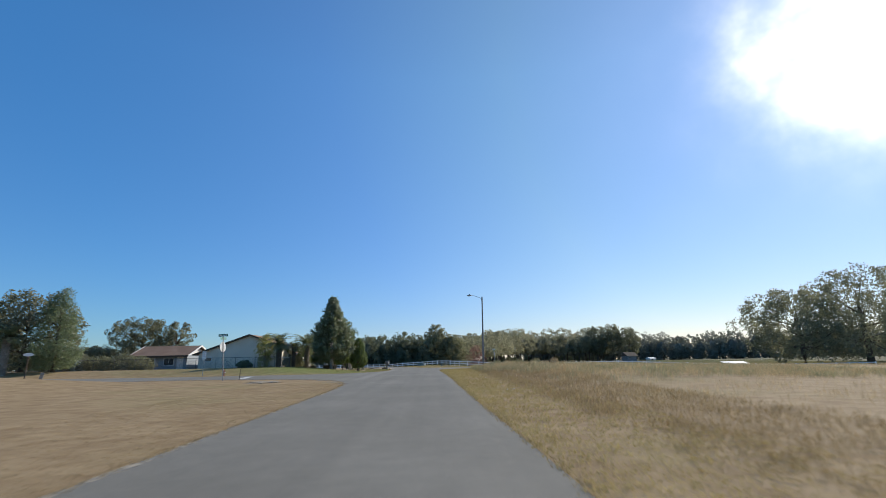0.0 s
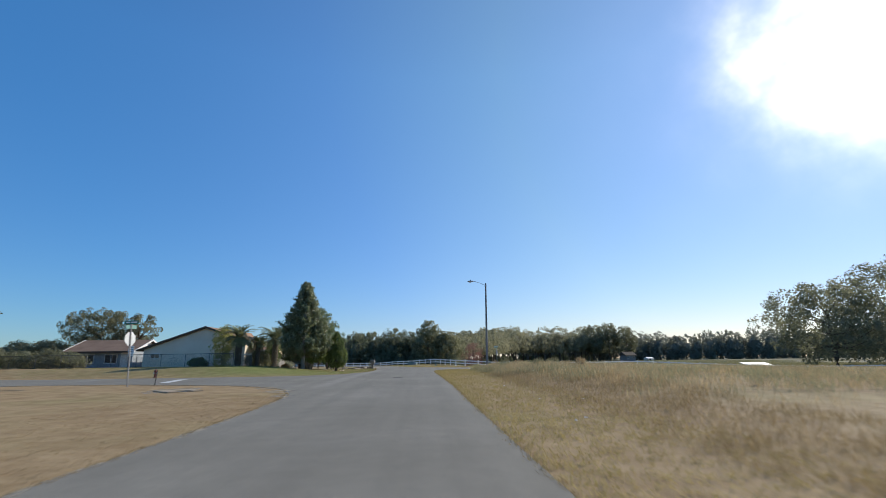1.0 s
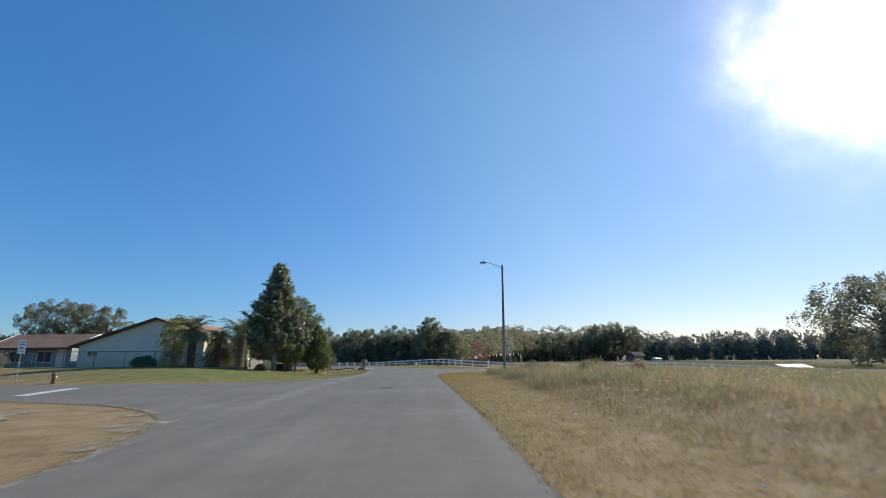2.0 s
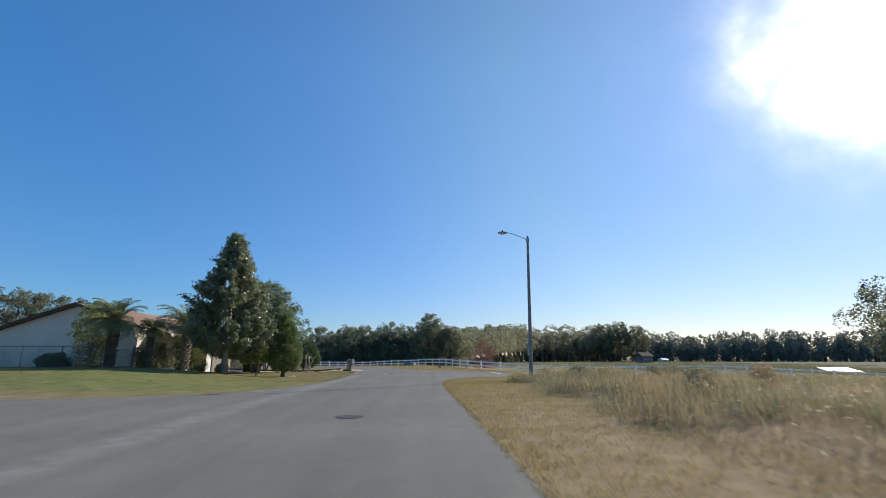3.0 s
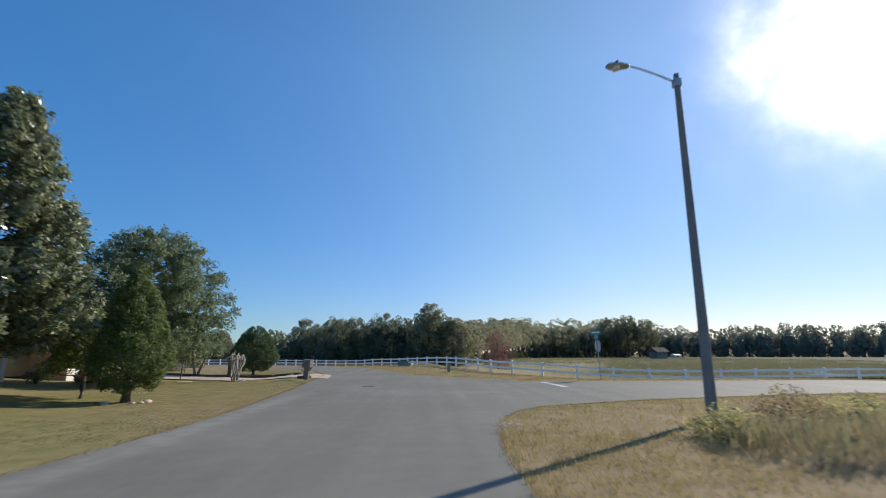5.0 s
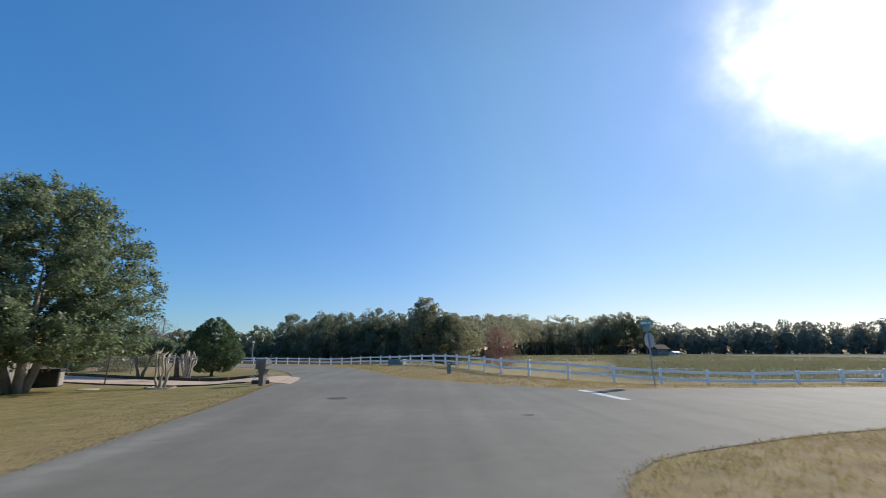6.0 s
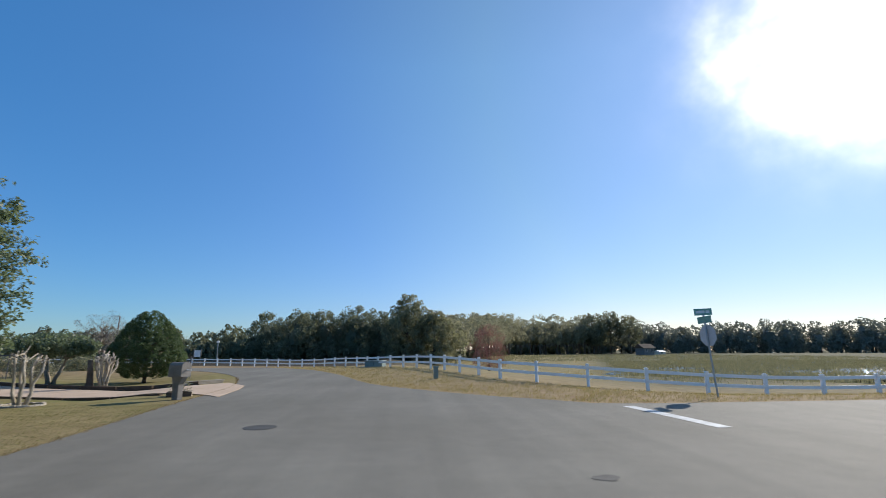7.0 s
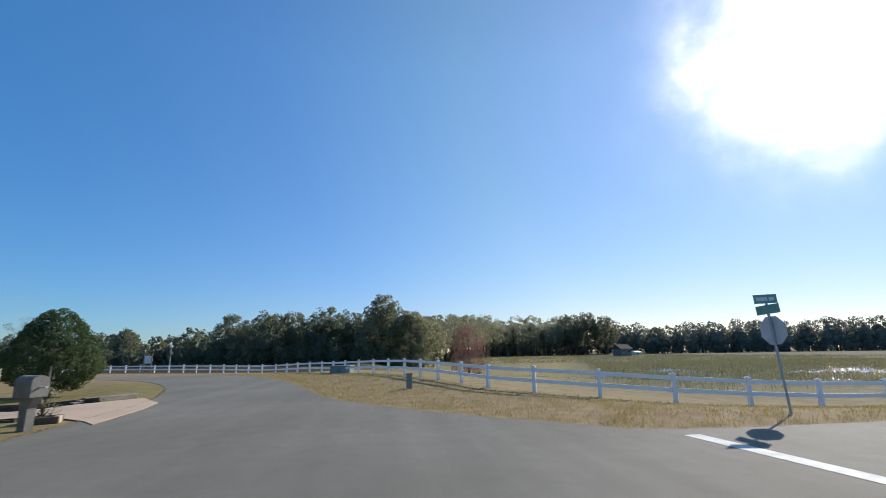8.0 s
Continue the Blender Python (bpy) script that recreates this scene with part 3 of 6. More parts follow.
MAIN_L = [(-2.6, -70), (-3.6, -30), (-4.15, 0), (-4.3, 8), (-4.55, 17), (-4.75, 25), (-5.1, 29.6), (-5.6, 32.3)]
MAIN_R = [(3.6, -70), (2.75, -30), (2.3, 0), (2.15, 9), (1.95, 17), (1.75, 27), (1.6, 36), (1.15, 50), (1.05, 57), (1.25, 60.4), (1.85, 63.3), (3.1, 65.4), (5.8, 66.8), (9, 67.9), (16, 69.4), (30, 70.6), (90, 73)]
WEST_S = [(-5.6, 32.3), (-6.5, 34.6), (-8.2, 36.6), (-10.6, 38.2), (-16, 40.0), (-24, 40.9), (-90, 42)]
WEST_N = [(-90, 50.2), (-28, 49.7), (-14, 49.4), (-9.6, 50.3), (-7.6, 51.9), (-6.5, 54.4), (-5.8, 58), (-5.55, 63), (-5.8, 68), (-6.3, 74), (-7.0, 79.6), (-7.6, 86), (-8.5, 89.8), (-10.2, 94.8), (-12.8, 100), (-16.5, 105), (-22, 109), (-32, 112.5), (-90, 123)]
NORTH_E = [(-90, 131), (-30, 119.5), (-19, 116), (-12.2, 111.4), (-8.0, 106.0), (-4.4, 97), (-1.7, 88.1), (0.7, 84), (2.8, 81.3), (4.6, 79.6), (6.2, 78.3), (12, 78.2), (30, 78.6), (90, 80)]


def build_roads():
    r = curve_points(MAIN_R, 1.0)
    n = curve_points(NORTH_E, 1.0)[::-1]
    w = curve_points(WEST_N, 1.0)[::-1]
    s = curve_points(WEST_S, 1.0)[::-1]
    m = curve_points(MAIN_L, 1.0)[::-1]
    outline = [tuple(p) for line in (r, n, w, s, m) for p in line]
    clean = [outline[0]]
    for p in outline[1:]:
        if (p[0] - clean[-1][0]) ** 2 + (p[1] - clean[-1][1]) ** 2 > 0.04:
            clean.append(p)
    ob = part("road", sheet(clean, 0.014, 1.0, 0.12), M_ASPHALT, label="weathered grey asphalt roads meeting at a junction")
    tagged(ob, category="road", kind="structure")


build_roads()


# ---- trees and shrubs near the road ----
def magnolia_shape(u):
    return 3.25 * (1 - u) ** 0.82 * min(1.0, 0.75 + 2 * u) + 0.06


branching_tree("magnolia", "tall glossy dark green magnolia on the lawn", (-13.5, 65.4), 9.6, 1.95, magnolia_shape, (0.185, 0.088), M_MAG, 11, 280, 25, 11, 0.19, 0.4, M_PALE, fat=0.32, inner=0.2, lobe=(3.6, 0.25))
branching_tree("shade_tree", "broad green shade tree with several pale leaning stems", (-15.9, 78.0), 8.3, 1.45, lambda u: 4.1 * math.sin(math.pi * min(1, 0.26 + 0.7 * u)) ** 0.55 + 0.1, (0.155, 0.07), M_LIG, 12, 310, 16, 19, 0.15, 0.2, M_PALE, 4, 1.6, 0.6, fat=0.42, inner=0.12)
tree("cedar", "teardrop-shaped dense green cedar", (-10.25, 67.7), 4.35, 0.5, lambda u: 1.36 * min(1.0, 0.45 + 2.6 * u) * (1 - u) ** 0.62 + 0.03, (0.12, 0.045), M_CEDAR, 420, 60, 0.12, 13, 0.15, 0.75, 0.1, trunk_top=0.7)
tree("dome_cedar", "dome-shaped clipped green cedar", (-15.85, 95.3), 4.3, 0.4, lambda u: 2.62 * min(1.0, 0.36 + 2.4 * u) * (1 - u) ** 0.56 + 0.02, (0.09, 0.04), M_JUNIPER, 1250, 50, 0.1, 14, 0.15, 0.8, 0.04, trunk_top=0.6)


def shrub(label, at, r, tall, mat, seed, leaf=(0.14, 0.07), n=120, name="shrub"):
    rng = np.random.default_rng(seed)
    t = thing(name, label, "shrub", (at[0], at[1], H(*at)), 0)
    c, pts, out = clump_points(rng, lambda u: r * math.sin(math.pi * min(1, 0.2 + 0.78 * u)) ** 0.6, tall, 0.1, n, 30, 0.16 * max(1, r), 0.4, 0.2)
    bm = bmesh.new()
    for q in c[::max(1, n // 9)]:
        tube(bm, [(0, 0, -0.05), (q[0] * 0.4, q[1] * 0.4, q[2] * 0.6), tuple(q)], [0.03, 0.02, 0.008], 5, False)
    part("stems", bm, M_BARK, t)
    part("foliage", quads("foliage", leaf_quads(rng, pts, leaf[0], leaf[1], 0.0, out)), mat, t)
    return t


def palm(label, at, trunk_h, trunk_r, fronds, reach, seed, bark):
    """A palm: booted trunk and arching fronds with leaflets."""
    rng = np.random.default_rng(seed)
    t = thing("palm", label, "palm", (at[0], at[1], H(*at)), 0)
    bm = bmesh.new()
    tube(bm, [(0, 0, -0.1), (0, 0, trunk_h * 0.3), (0.03, 0, trunk_h * 0.7), (0, 0, trunk_h)], [trunk_r * 1.15, trunk_r, trunk_r * 0.95, trunk_r * 1.05], 12)
    k = 0
    z = 0.2
    while z < trunk_h:
        for j in range(7):
            a = 2 * math.pi * (j + 0.5 * (k % 2)) / 7
            m = Matrix.Translation((trunk_r * math.cos(a), trunk_r * math.sin(a), z)) @ Matrix.Rotation(a, 4, "Z") @ Matrix.Rotation(0.5, 4, "Y")
            box(bm, -0.03, 0.05, -0.07, 0.07, -0.06, 0.14, m=m)
        z += 0.19
        k += 1
    part("trunk", bm, bark, t)
    verts = []
    for f in range(fronds):
        a = rng.uniform(0, 2 * np.pi)
        up = rng.uniform(-0.1, 1.4)
        L = reach * rng.uniform(0.8, 1.1)
        n = 34
        p = np.array([0, 0, trunk_h])
        el = up
        dirs = np.array([math.cos(a), math.sin(a)])
        side = np.array([-dirs[1], dirs[0], 0])
        for i in range(n):
            step = L / n
            d = np.array([dirs[0] * math.cos(el), dirs[1] * math.cos(el), math.sin(el)])
            q = p + d * step
            w = 0.035 * (1 - i / n) + 0.01
            verts.append([p - side * w, q - side * w, q + side * w, p + side * w])
            if i > 4:
                ll = 0.5 * math.sin(math.pi * min(0.97, 0.15 + 0.85 * i / n)) ** 0.6 * rng.uniform(0.8, 1.1)
                for s in (-1, 1):
                    e = side * s * 0.75 + d * 0.55 + np.array([0, 0, 0.28]) + rng.normal(size=3) * 0.08
                    e /= np.linalg.norm(e)
                    verts.append([p, p + e * ll * 0.5 + d * 0.03, p + e * ll - np.array([0, 0, 0.1]), p + e * ll * 0.5 - d * 0.03])
            p, el = q, el - 0.022 - 0.0011 * i
    part("fronds", quads("fronds", np.array(verts)), M_PALM, t)
    return t


palm("stout pindo palm with arching grey-green fronds", (-20.0, 63.6), 2.9, 0.26, 62, 2.1, 21, M_BARK)
palm("stout booted palm with arching fronds by the porch", (-17.5, 68.0), 3.05, 0.27, 74, 2.65, 22, M_PALE)
palm("slim dark palm by the chain-link gate", (-18.5, 65.2), 2.5, 0.17, 26, 1.2, 23, M_BARK)
palm("tall slim cabbage palm behind the hedge", (-92.0, 129.0), 5.2, 0.16, 40, 1.6, 24, M_PALE)
palm("lower cabbage palm behind the hedge", (-94.5, 135.0), 5.8, 0.16, 40, 1.6, 26, M_PALE)
palm("shaggy cabbage palm at the edge of the lawn", (-45.8, 52.8), 4.0, 0.3, 60, 2.0, 25, M_PALE)
shrub("tall yellow-green shrub beside the palm", (-22.3, 65.2), 1.15, 4.3, M_YELLOW, 31, (0.17, 0.07), 200)
shrub("dark round shrub against the house wall", (-25.4, 66.2), 0.85, 0.8, M_CEDAR, 32)
shrub("grey-green rounded shrub under the palms", (-18.9, 66.7), 1.3, 1.55, M_OAK, 33, (0.14, 0.07), 190)
# added small tree, in place of a dark overhang of foliage
tree("stand_in_tree", "small tree standing in for dark overhanging foliage behind the cedar", (-12.6, 69.0), 3.0, 1.1, lambda u: 1.35 * math.sin(math.pi * min(1, 0.25 + 0.7 * u)) ** 0.5, (0.15, 0.07), M_CEDAR, 150, 50, 0.2, 37, 0.09, 0.4, 0.2)
# height added to this shrub so that it keeps sun off the east wall
shrub("leafy shrub by the porch, made tall to shade the wall", (-18.6, 70.4), 0.9, 3.2, M_CEDAR, 34, (0.14, 0.07), 170)
shrub("small golden shrub by the board gate", (-19.5, 79.3), 0.42, 0.6, M_WEED, 35)
shrub("thin leafy shrub beside the entrance", (-19.9, 76.2), 0.35, 0.9, M_OLIVE, 36, (0.12, 0.05), 26)
for k, (hx, hy, hr, hh, mt) in enumerate([(-38.6, 65.2, 1.4, 1.6, M_OLIVE), (-41.2, 65.5, 1.6, 1.9, M_OAK), (-44.0, 65.2, 1.6, 1.8, M_OLIVE), (-47.0, 65.0, 1.7, 2.0, M_OAK), (-50.2, 64.6, 1.7, 2.2, M_OAK)]):
    tagged(shrub("overgrown hedge shrub along the wire fence", (hx, hy), hr, hh, mt, 40 + k, (0.18, 0.09), 110, "hedge_shrub"), group="hedge along the wire fence")


def oak_shape(r):
    return lambda u: r * math.sin(math.pi * min(1, 0.12 + 0.8 * u)) ** 0.6 + 0.2


tree("oak", "spreading live oak behind the houses", (-66.6, 111), 11.1, 1.8, oak_shape(6.3), (0.3, 0.17), M_OAK, 340, 70, 0.45, 51, 0.4, 0.3, 0.5)
tree("oak", "rounded oak behind the gabled house", (-59.6, 112), 10.2, 2.3, oak_shape(2.7), (0.3, 0.17), M_OAK, 150, 60, 0.36, 52, 0.32, 0.4, 0.4)
tree("oak", "low oak behind the hedge", (-76.0, 108), 4.3, 1.2, oak_shape(6.0), (0.36, 0.22), M_OAK, 192, 60, 0.58, 53, 0.3, 0.4, 0.3)
tree("pine", "feathery green pine at the edge of the lawn", (-42.6, 55.5), 9.0, 0.6, lambda u: 2.7 * (1 - u) ** 0.8 * min(1, 0.6 + 2 * u) + 0.12, (0.4, 0.05), M_LIG, 260, 60, 0.45, 54, 0.2, 0.3, 0.3, droop=-0.5)
tree("oak", "dense dark oak at the edge of the lawn", (-47.0, 56.5), 8.6, 0.6, oak_shape(4.2), (0.34, 0.2), M_OAK, 220, 44, 0.5, 55, 0.3, 0.4, 0.25)
tree("oak", "dense olive oak at the edge of the lawn", (-53.5, 56), 8.0, 0.5, oak_shape(4.4), (0.34, 0.2), M_OLIVE, 200, 40, 0.5, 56, 0.3, 0.4, 0.25)
tree("oak", "large oak across the field", (79, 101), 15.6, 1.5, oak_shape(11), (0.45, 0.28), M_OAK, 390, 48, 0.80, 57, 0.5, 0.35, 0.35)
tree("oak", "large oak across the field", (96, 104), 20.5, 1.5, oak_shape(12), (0.45, 0.28), M_OAK, 450, 46, 0.88, 58, 0.6, 0.35, 0.35)
tree("oak", "large oak across the field", (119, 108), 23.5, 1.5, oak_shape(14), (0.45, 0.28), M_OAK, 450, 44, 0.96, 59, 0.6, 0.35, 0.35)
tree("red_tree", "small reddish half-bare tree beyond the fence", (11.9, 131), 5.9, 0.5, oak_shape(2.2), (0.3, 0.05), M_RED, 160, 40, 0.4, 60, 0.12, 0.2, 0.3)
tree("tall_tree", "tall grey-green tree rising above the wood", (0.6, 172), 13.9, 0.6, lambda u: 4.6 * math.sin(math.pi * min(1, 0.22 + 0.74 * u)) ** 0.8 + 0.2, (0.5, 0.26), M_OLIVE, 330, 40, 0.5, 61, 0.4, 0.35, 0.6)
tree("tall_tree", "rounded olive tree at the edge of the wood", (6.6, 169), 11.2, 0.5, lambda u: 4.9 * math.sin(math.pi * min(1, 0.3 + 0.66 * u)) ** 0.7 + 0.2, (0.5, 0.26), M_OLIVE, 300, 40, 0.5, 62, 0.35, 0.4, 0.5)


tree("oak", "dark spreading oak standing before the distant wood", (138, 402), 27.5, 7.0, oak_shape(9), (1.0, 0.6), M_OAK, 170, 40, 1.2, 63, 0.6, 0.35, 0.4)
tree("oak", "dark spreading oak standing before the distant wood", (152, 404), 29.0, 7.5, oak_shape(8.5), (1.0, 0.6), M_OAK, 170, 40, 1.2, 64, 0.6, 0.35, 0.4)
tree("oak", "dark spreading oak standing before the distant wood", (166, 402), 26.0, 7.0, oak_shape(9), (1.0, 0.6), M_OAK, 170, 40, 1.2, 65, 0.6, 0.35, 0.4)


# ---- woods ----
def build_woods():
    rng = np.random.default_rng(71)
    kinds = []
    for k in range(9):
        pts, out = [], []
        wide = rng.uniform(0.36, 0.5)
        n = 34
        for j in range(n):
            u = (j + 0.5) / n
            r = rng.uniform(0.065, 0.13) * (1.15 - 0.4 * u)
            a, d = 2.4 * j + rng.uniform(-0.6, 0.6), (wide * math.sin(math.pi * min(1, 0.24 + 0.72 * u)) ** 0.8 - r * 0.5) * rng.uniform(0.75, 1.08)
            c = np.array([d * math.cos(a), d * math.sin(a), 0.06 + u * (0.92 - r) * rng.uniform(0.93, 1.05)])
            v = rng.normal(size=(75, 3)) + np.array([math.cos(a) * 0.4, math.sin(a) * 0.4, 0.2])
            v /= np.linalg.norm(v, axis=1)[:, None]
            pts.append(c + v * r * rng.uniform(0.5, 1.06, (75, 1)))
            out.append(v)
        kinds.append((np.concatenate(pts), np.concatenate(out)))

    def blob():
        bm = bmesh.new()
        bmesh.ops.create_icosphere(bm, subdivisions=2, radius=1.0)
        v = np.array([q.co for q in bm.verts])
        f = np.array([[q.index for q in fc.verts] for fc in bm.faces])
        bm.free()
        return v, f

    ball_v, ball_f = blob()

    def wood(name, label, line, mat, tall, spacing, rows, depth, seed, leaf, fine=1, lift=0.0, share=1.0):
        """Trees along a line; line points are x, y, height of the trees."""
        g = np.random.default_rng(seed)
        allq, cv, cf = [], [], []
        bm = bmesh.new()
        for r in range(rows):
            for p in curve_points(line, spacing):
                x, y = p[0] + g.normal() * spacing * 0.45, p[1] + r * depth + g.normal() * 1.8
                h = tall * p[2] * g.uniform(0.76, 1.08)
                pts, out = kinds[g.integers(9)]
                pts, out = np.tile(pts, (fine, 1)), np.tile(out, (fine, 1))
                pts = pts + g.normal(size=pts.shape) * (0.011 if fine > 1 else 0.0)
                wave = np.sin(pts @ g.normal(size=3) * 17 + g.uniform(0, 6)) + np.sin(pts @ g.normal(size=3) * 25 + g.uniform(0, 6))
                keep = (wave > g.uniform(-1.5, -0.9)) & (g.uniform(0, 1, len(pts)) < share)
                pts, out = pts[keep], out[keep]
                pts[:, 2] = lift + (1 - lift) * pts[:, 2]
                a = g.uniform(0, 6.28)
                ca, sa = math.cos(a), math.sin(a)
                z = H(x, y)
                q = pts @ np.array([[ca, -sa, 0], [sa, ca, 0], [0, 0, 1]]) * np.array([h * 1.05, h * 1.05, h]) + np.array([x, y, z])
                allq.append(leaf_quads(g, q, leaf * p[2] ** 0.5, leaf * 0.6 * p[2] ** 0.5, 0.0, out, 0.45))
                # solid lumps added inside each crown to block light between the leaves
                lump = 1 + 0.22 * np.sin(ball_v @ g.normal(size=3) * 4)
                core = ball_v * lump[:, None] * np.array([0.17, 0.17, 0.25]) * (1 - 0.4 * lift) * h + np.array([x, y, z + (0.42 + 0.3 * lift) * h])
                cf.append(ball_f + len(cv) * len(ball_v))
                cv.append(core)
                tube(bm, [(x, y, z - 0.2), (x + g.normal() * 0.3, y, z + h * 0.3), (x + g.normal() * 0.6, y, z + h * 0.7)], [0.027 * h, 0.018 * h, 0.008 * h], 5, False)
        t = thing(name, label, "woods", kind="stuff")
        part("trunks", bm, M_BARK, t)
        part("crowns", quads("crowns", np.concatenate(allq)), mat, t)
        me = bpy.data.meshes.new("crown_core")
        me.from_pydata(np.concatenate(cv).tolist(), [], np.concatenate(cf).tolist())
        part("crown_core", me, mat, t)

    wood("wood_edge", "dense dark oak wood beyond the white fence", [(-33, 178, 0.95), (-24, 176, 1.04), (-10, 176, 1.05), (8, 182, 1)], M_WOODS, 11.6, 3.8, 3, 6, 81, 0.4, 2, 0.0, 0.72)
    wood("west_wood", "lower dark oak wood beyond the bend", [(-190, 230, 1), (-130, 215, 1), (-85, 200, 1), (-56, 190, 1), (-36, 184, 1)], M_WOODS, 8.8, 4.4, 2, 9, 85, 0.5, 1, 0.0, 0.6)
    wood("far_wood", "oak wood receding across the open field", [(8, 186, 0.75), (15, 205, 0.85), (26, 245, 1.05), (54, 340, 1.5), (90, 378, 1.6), (145, 408, 1.75)], M_MOSSOAK, 16.4, 7.0, 2, 12, 82, 0.7, 1, 0.3, 0.58)
    wood("distant_wood", "distant line of oaks, haze put into their grey-green leaf colour", [(86, 430, 0.95), (120, 440, 0.95), (190, 435, 1), (280, 410, 1), (400, 370, 1), (560, 310, 1)], M_HAZED, 26.0, 7.0, 2, 16, 83, 1.55, 1, 0.0, 0.3)
    # added row that hides the bright horizon below the distant crowns
    wood("distant_gap_scrub", "scrub added to fill the bright gaps under the distant oaks", [(84, 424, 1), (120, 432, 1), (190, 427, 1), (280, 402, 1), (400, 362, 1), (560, 302, 1)], M_HAZED, 9.0, 7.0, 1, 5, 87, 1.5, 1, 0.0, 0.22)
    # low growth added behind the trunks, standing in for the shade there
    wood("shade_scrub", "scrub added for the dark shade under the far oaks", [(12, 200, 0.7), (30, 262, 0.9), (60, 356, 1.2), (92, 396, 1.3), (148, 424, 1.4)], M_WOODS, 4.6, 5.0, 1, 5, 88, 0.9, 1, 0.0, 0.2)
    wood("undergrowth", "scrubby undergrowth at the foot of the wood", [(-120, 204, 1), (-58, 182, 1), (-15, 171, 1), (6, 176, 1)], M_WOODS, 4.4, 2.2, 2, 4, 86, 0.48, 1, 0.0, 0.17)
    wood("roadside_wood", "trees along the western road", [(-230, 150, 1), (-130, 150, 1), (-95, 160, 1)], M_WOODS, 7.0, 6.0, 2, 9, 84, 0.8, 1, 0.0, 0.3)


build_woods()


# ---- houses ----
def prism(profile, y0, y1):
    """A solid from an outline in x and z, from y0 to y1."""
    bm = bmesh.new()
    a = [bm.verts.new((x, y0, z)) for x, z in profile]
    b = [bm.verts.new((x, y1, z)) for x, z in profile]
    bm.faces.new(a[::-1])
    bm.faces.new(b)
    n = len(a)
    for k in range(n):
        bm.faces.new((a[k], a[(k + 1) % n], b[(k + 1) % n], b[k]))
    bmesh.ops.recalc_face_normals(bm, faces=bm.faces[:])
    return bm


def roof_slab(x0, z0, x1, z1, y0, y1, thick=0.14):
    return prism([(x0, z0), (x1, z1), (x1, z1 + thick), (x0, z0 + thick)], y0, y1)


def swap(bm):
    """Turn a solid a quarter round, so that its length runs along x."""
    bmesh.ops.transform(bm, matrix=Matrix(((0, 1, 0, 0), (1, 0, 0, 0), (0, 0, 1, 0), (0, 0, 0, 1))), verts=bm.verts[:])
    bmesh.ops.recalc_face_normals(bm, faces=bm.faces[:])
    return bm


def window(parent, x0, x1, y, z0, z1):
    w = part("window", boxes((x0 - 0.07, x1 + 0.07, y - 0.05, y + 0.03, z1, z1 + 0.09), (x0 - 0.07, x1 + 0.07, y - 0.07, y + 0.03, z0 - 0.09, z0), (x0 - 0.07, x0, y - 0.05, y + 0.03, z0, z1), (x1, x1 + 0.07, y - 0.05, y + 0.03, z0, z1), ((x0 + x1) / 2 - 0.02, (x0 + x1) / 2 + 0.02, y - 0.03, y + 0.03, z0, z1)), M_TRIM, parent)
    part("pane", boxes((x0, x1, y - 0.012, y + 0.01, z0, z1)), M_GLASS, w)


def side_window(parent, x, y0, y1, z0, z1):
    """A window in a wall that faces east."""
    w = part("window", boxes((x - 0.03, x + 0.05, y0 - 0.07, y1 + 0.07, z1, z1 + 0.09), (x - 0.03, x + 0.07, y0 - 0.07, y1 + 0.07, z0 - 0.09, z0), (x - 0.03, x + 0.05, y0 - 0.07, y0, z0, z1), (x - 0.03, x + 0.05, y1, y1 + 0.07, z0, z1), (x - 0.03, x + 0.03, (y0 + y1) / 2 - 0.02, (y0 + y1) / 2 + 0.02, z0, z1)), M_TRIM, parent)
    part("pane", boxes((x - 0.01, x + 0.012, y0, y1, z0, z1)), M_GLASS, w)


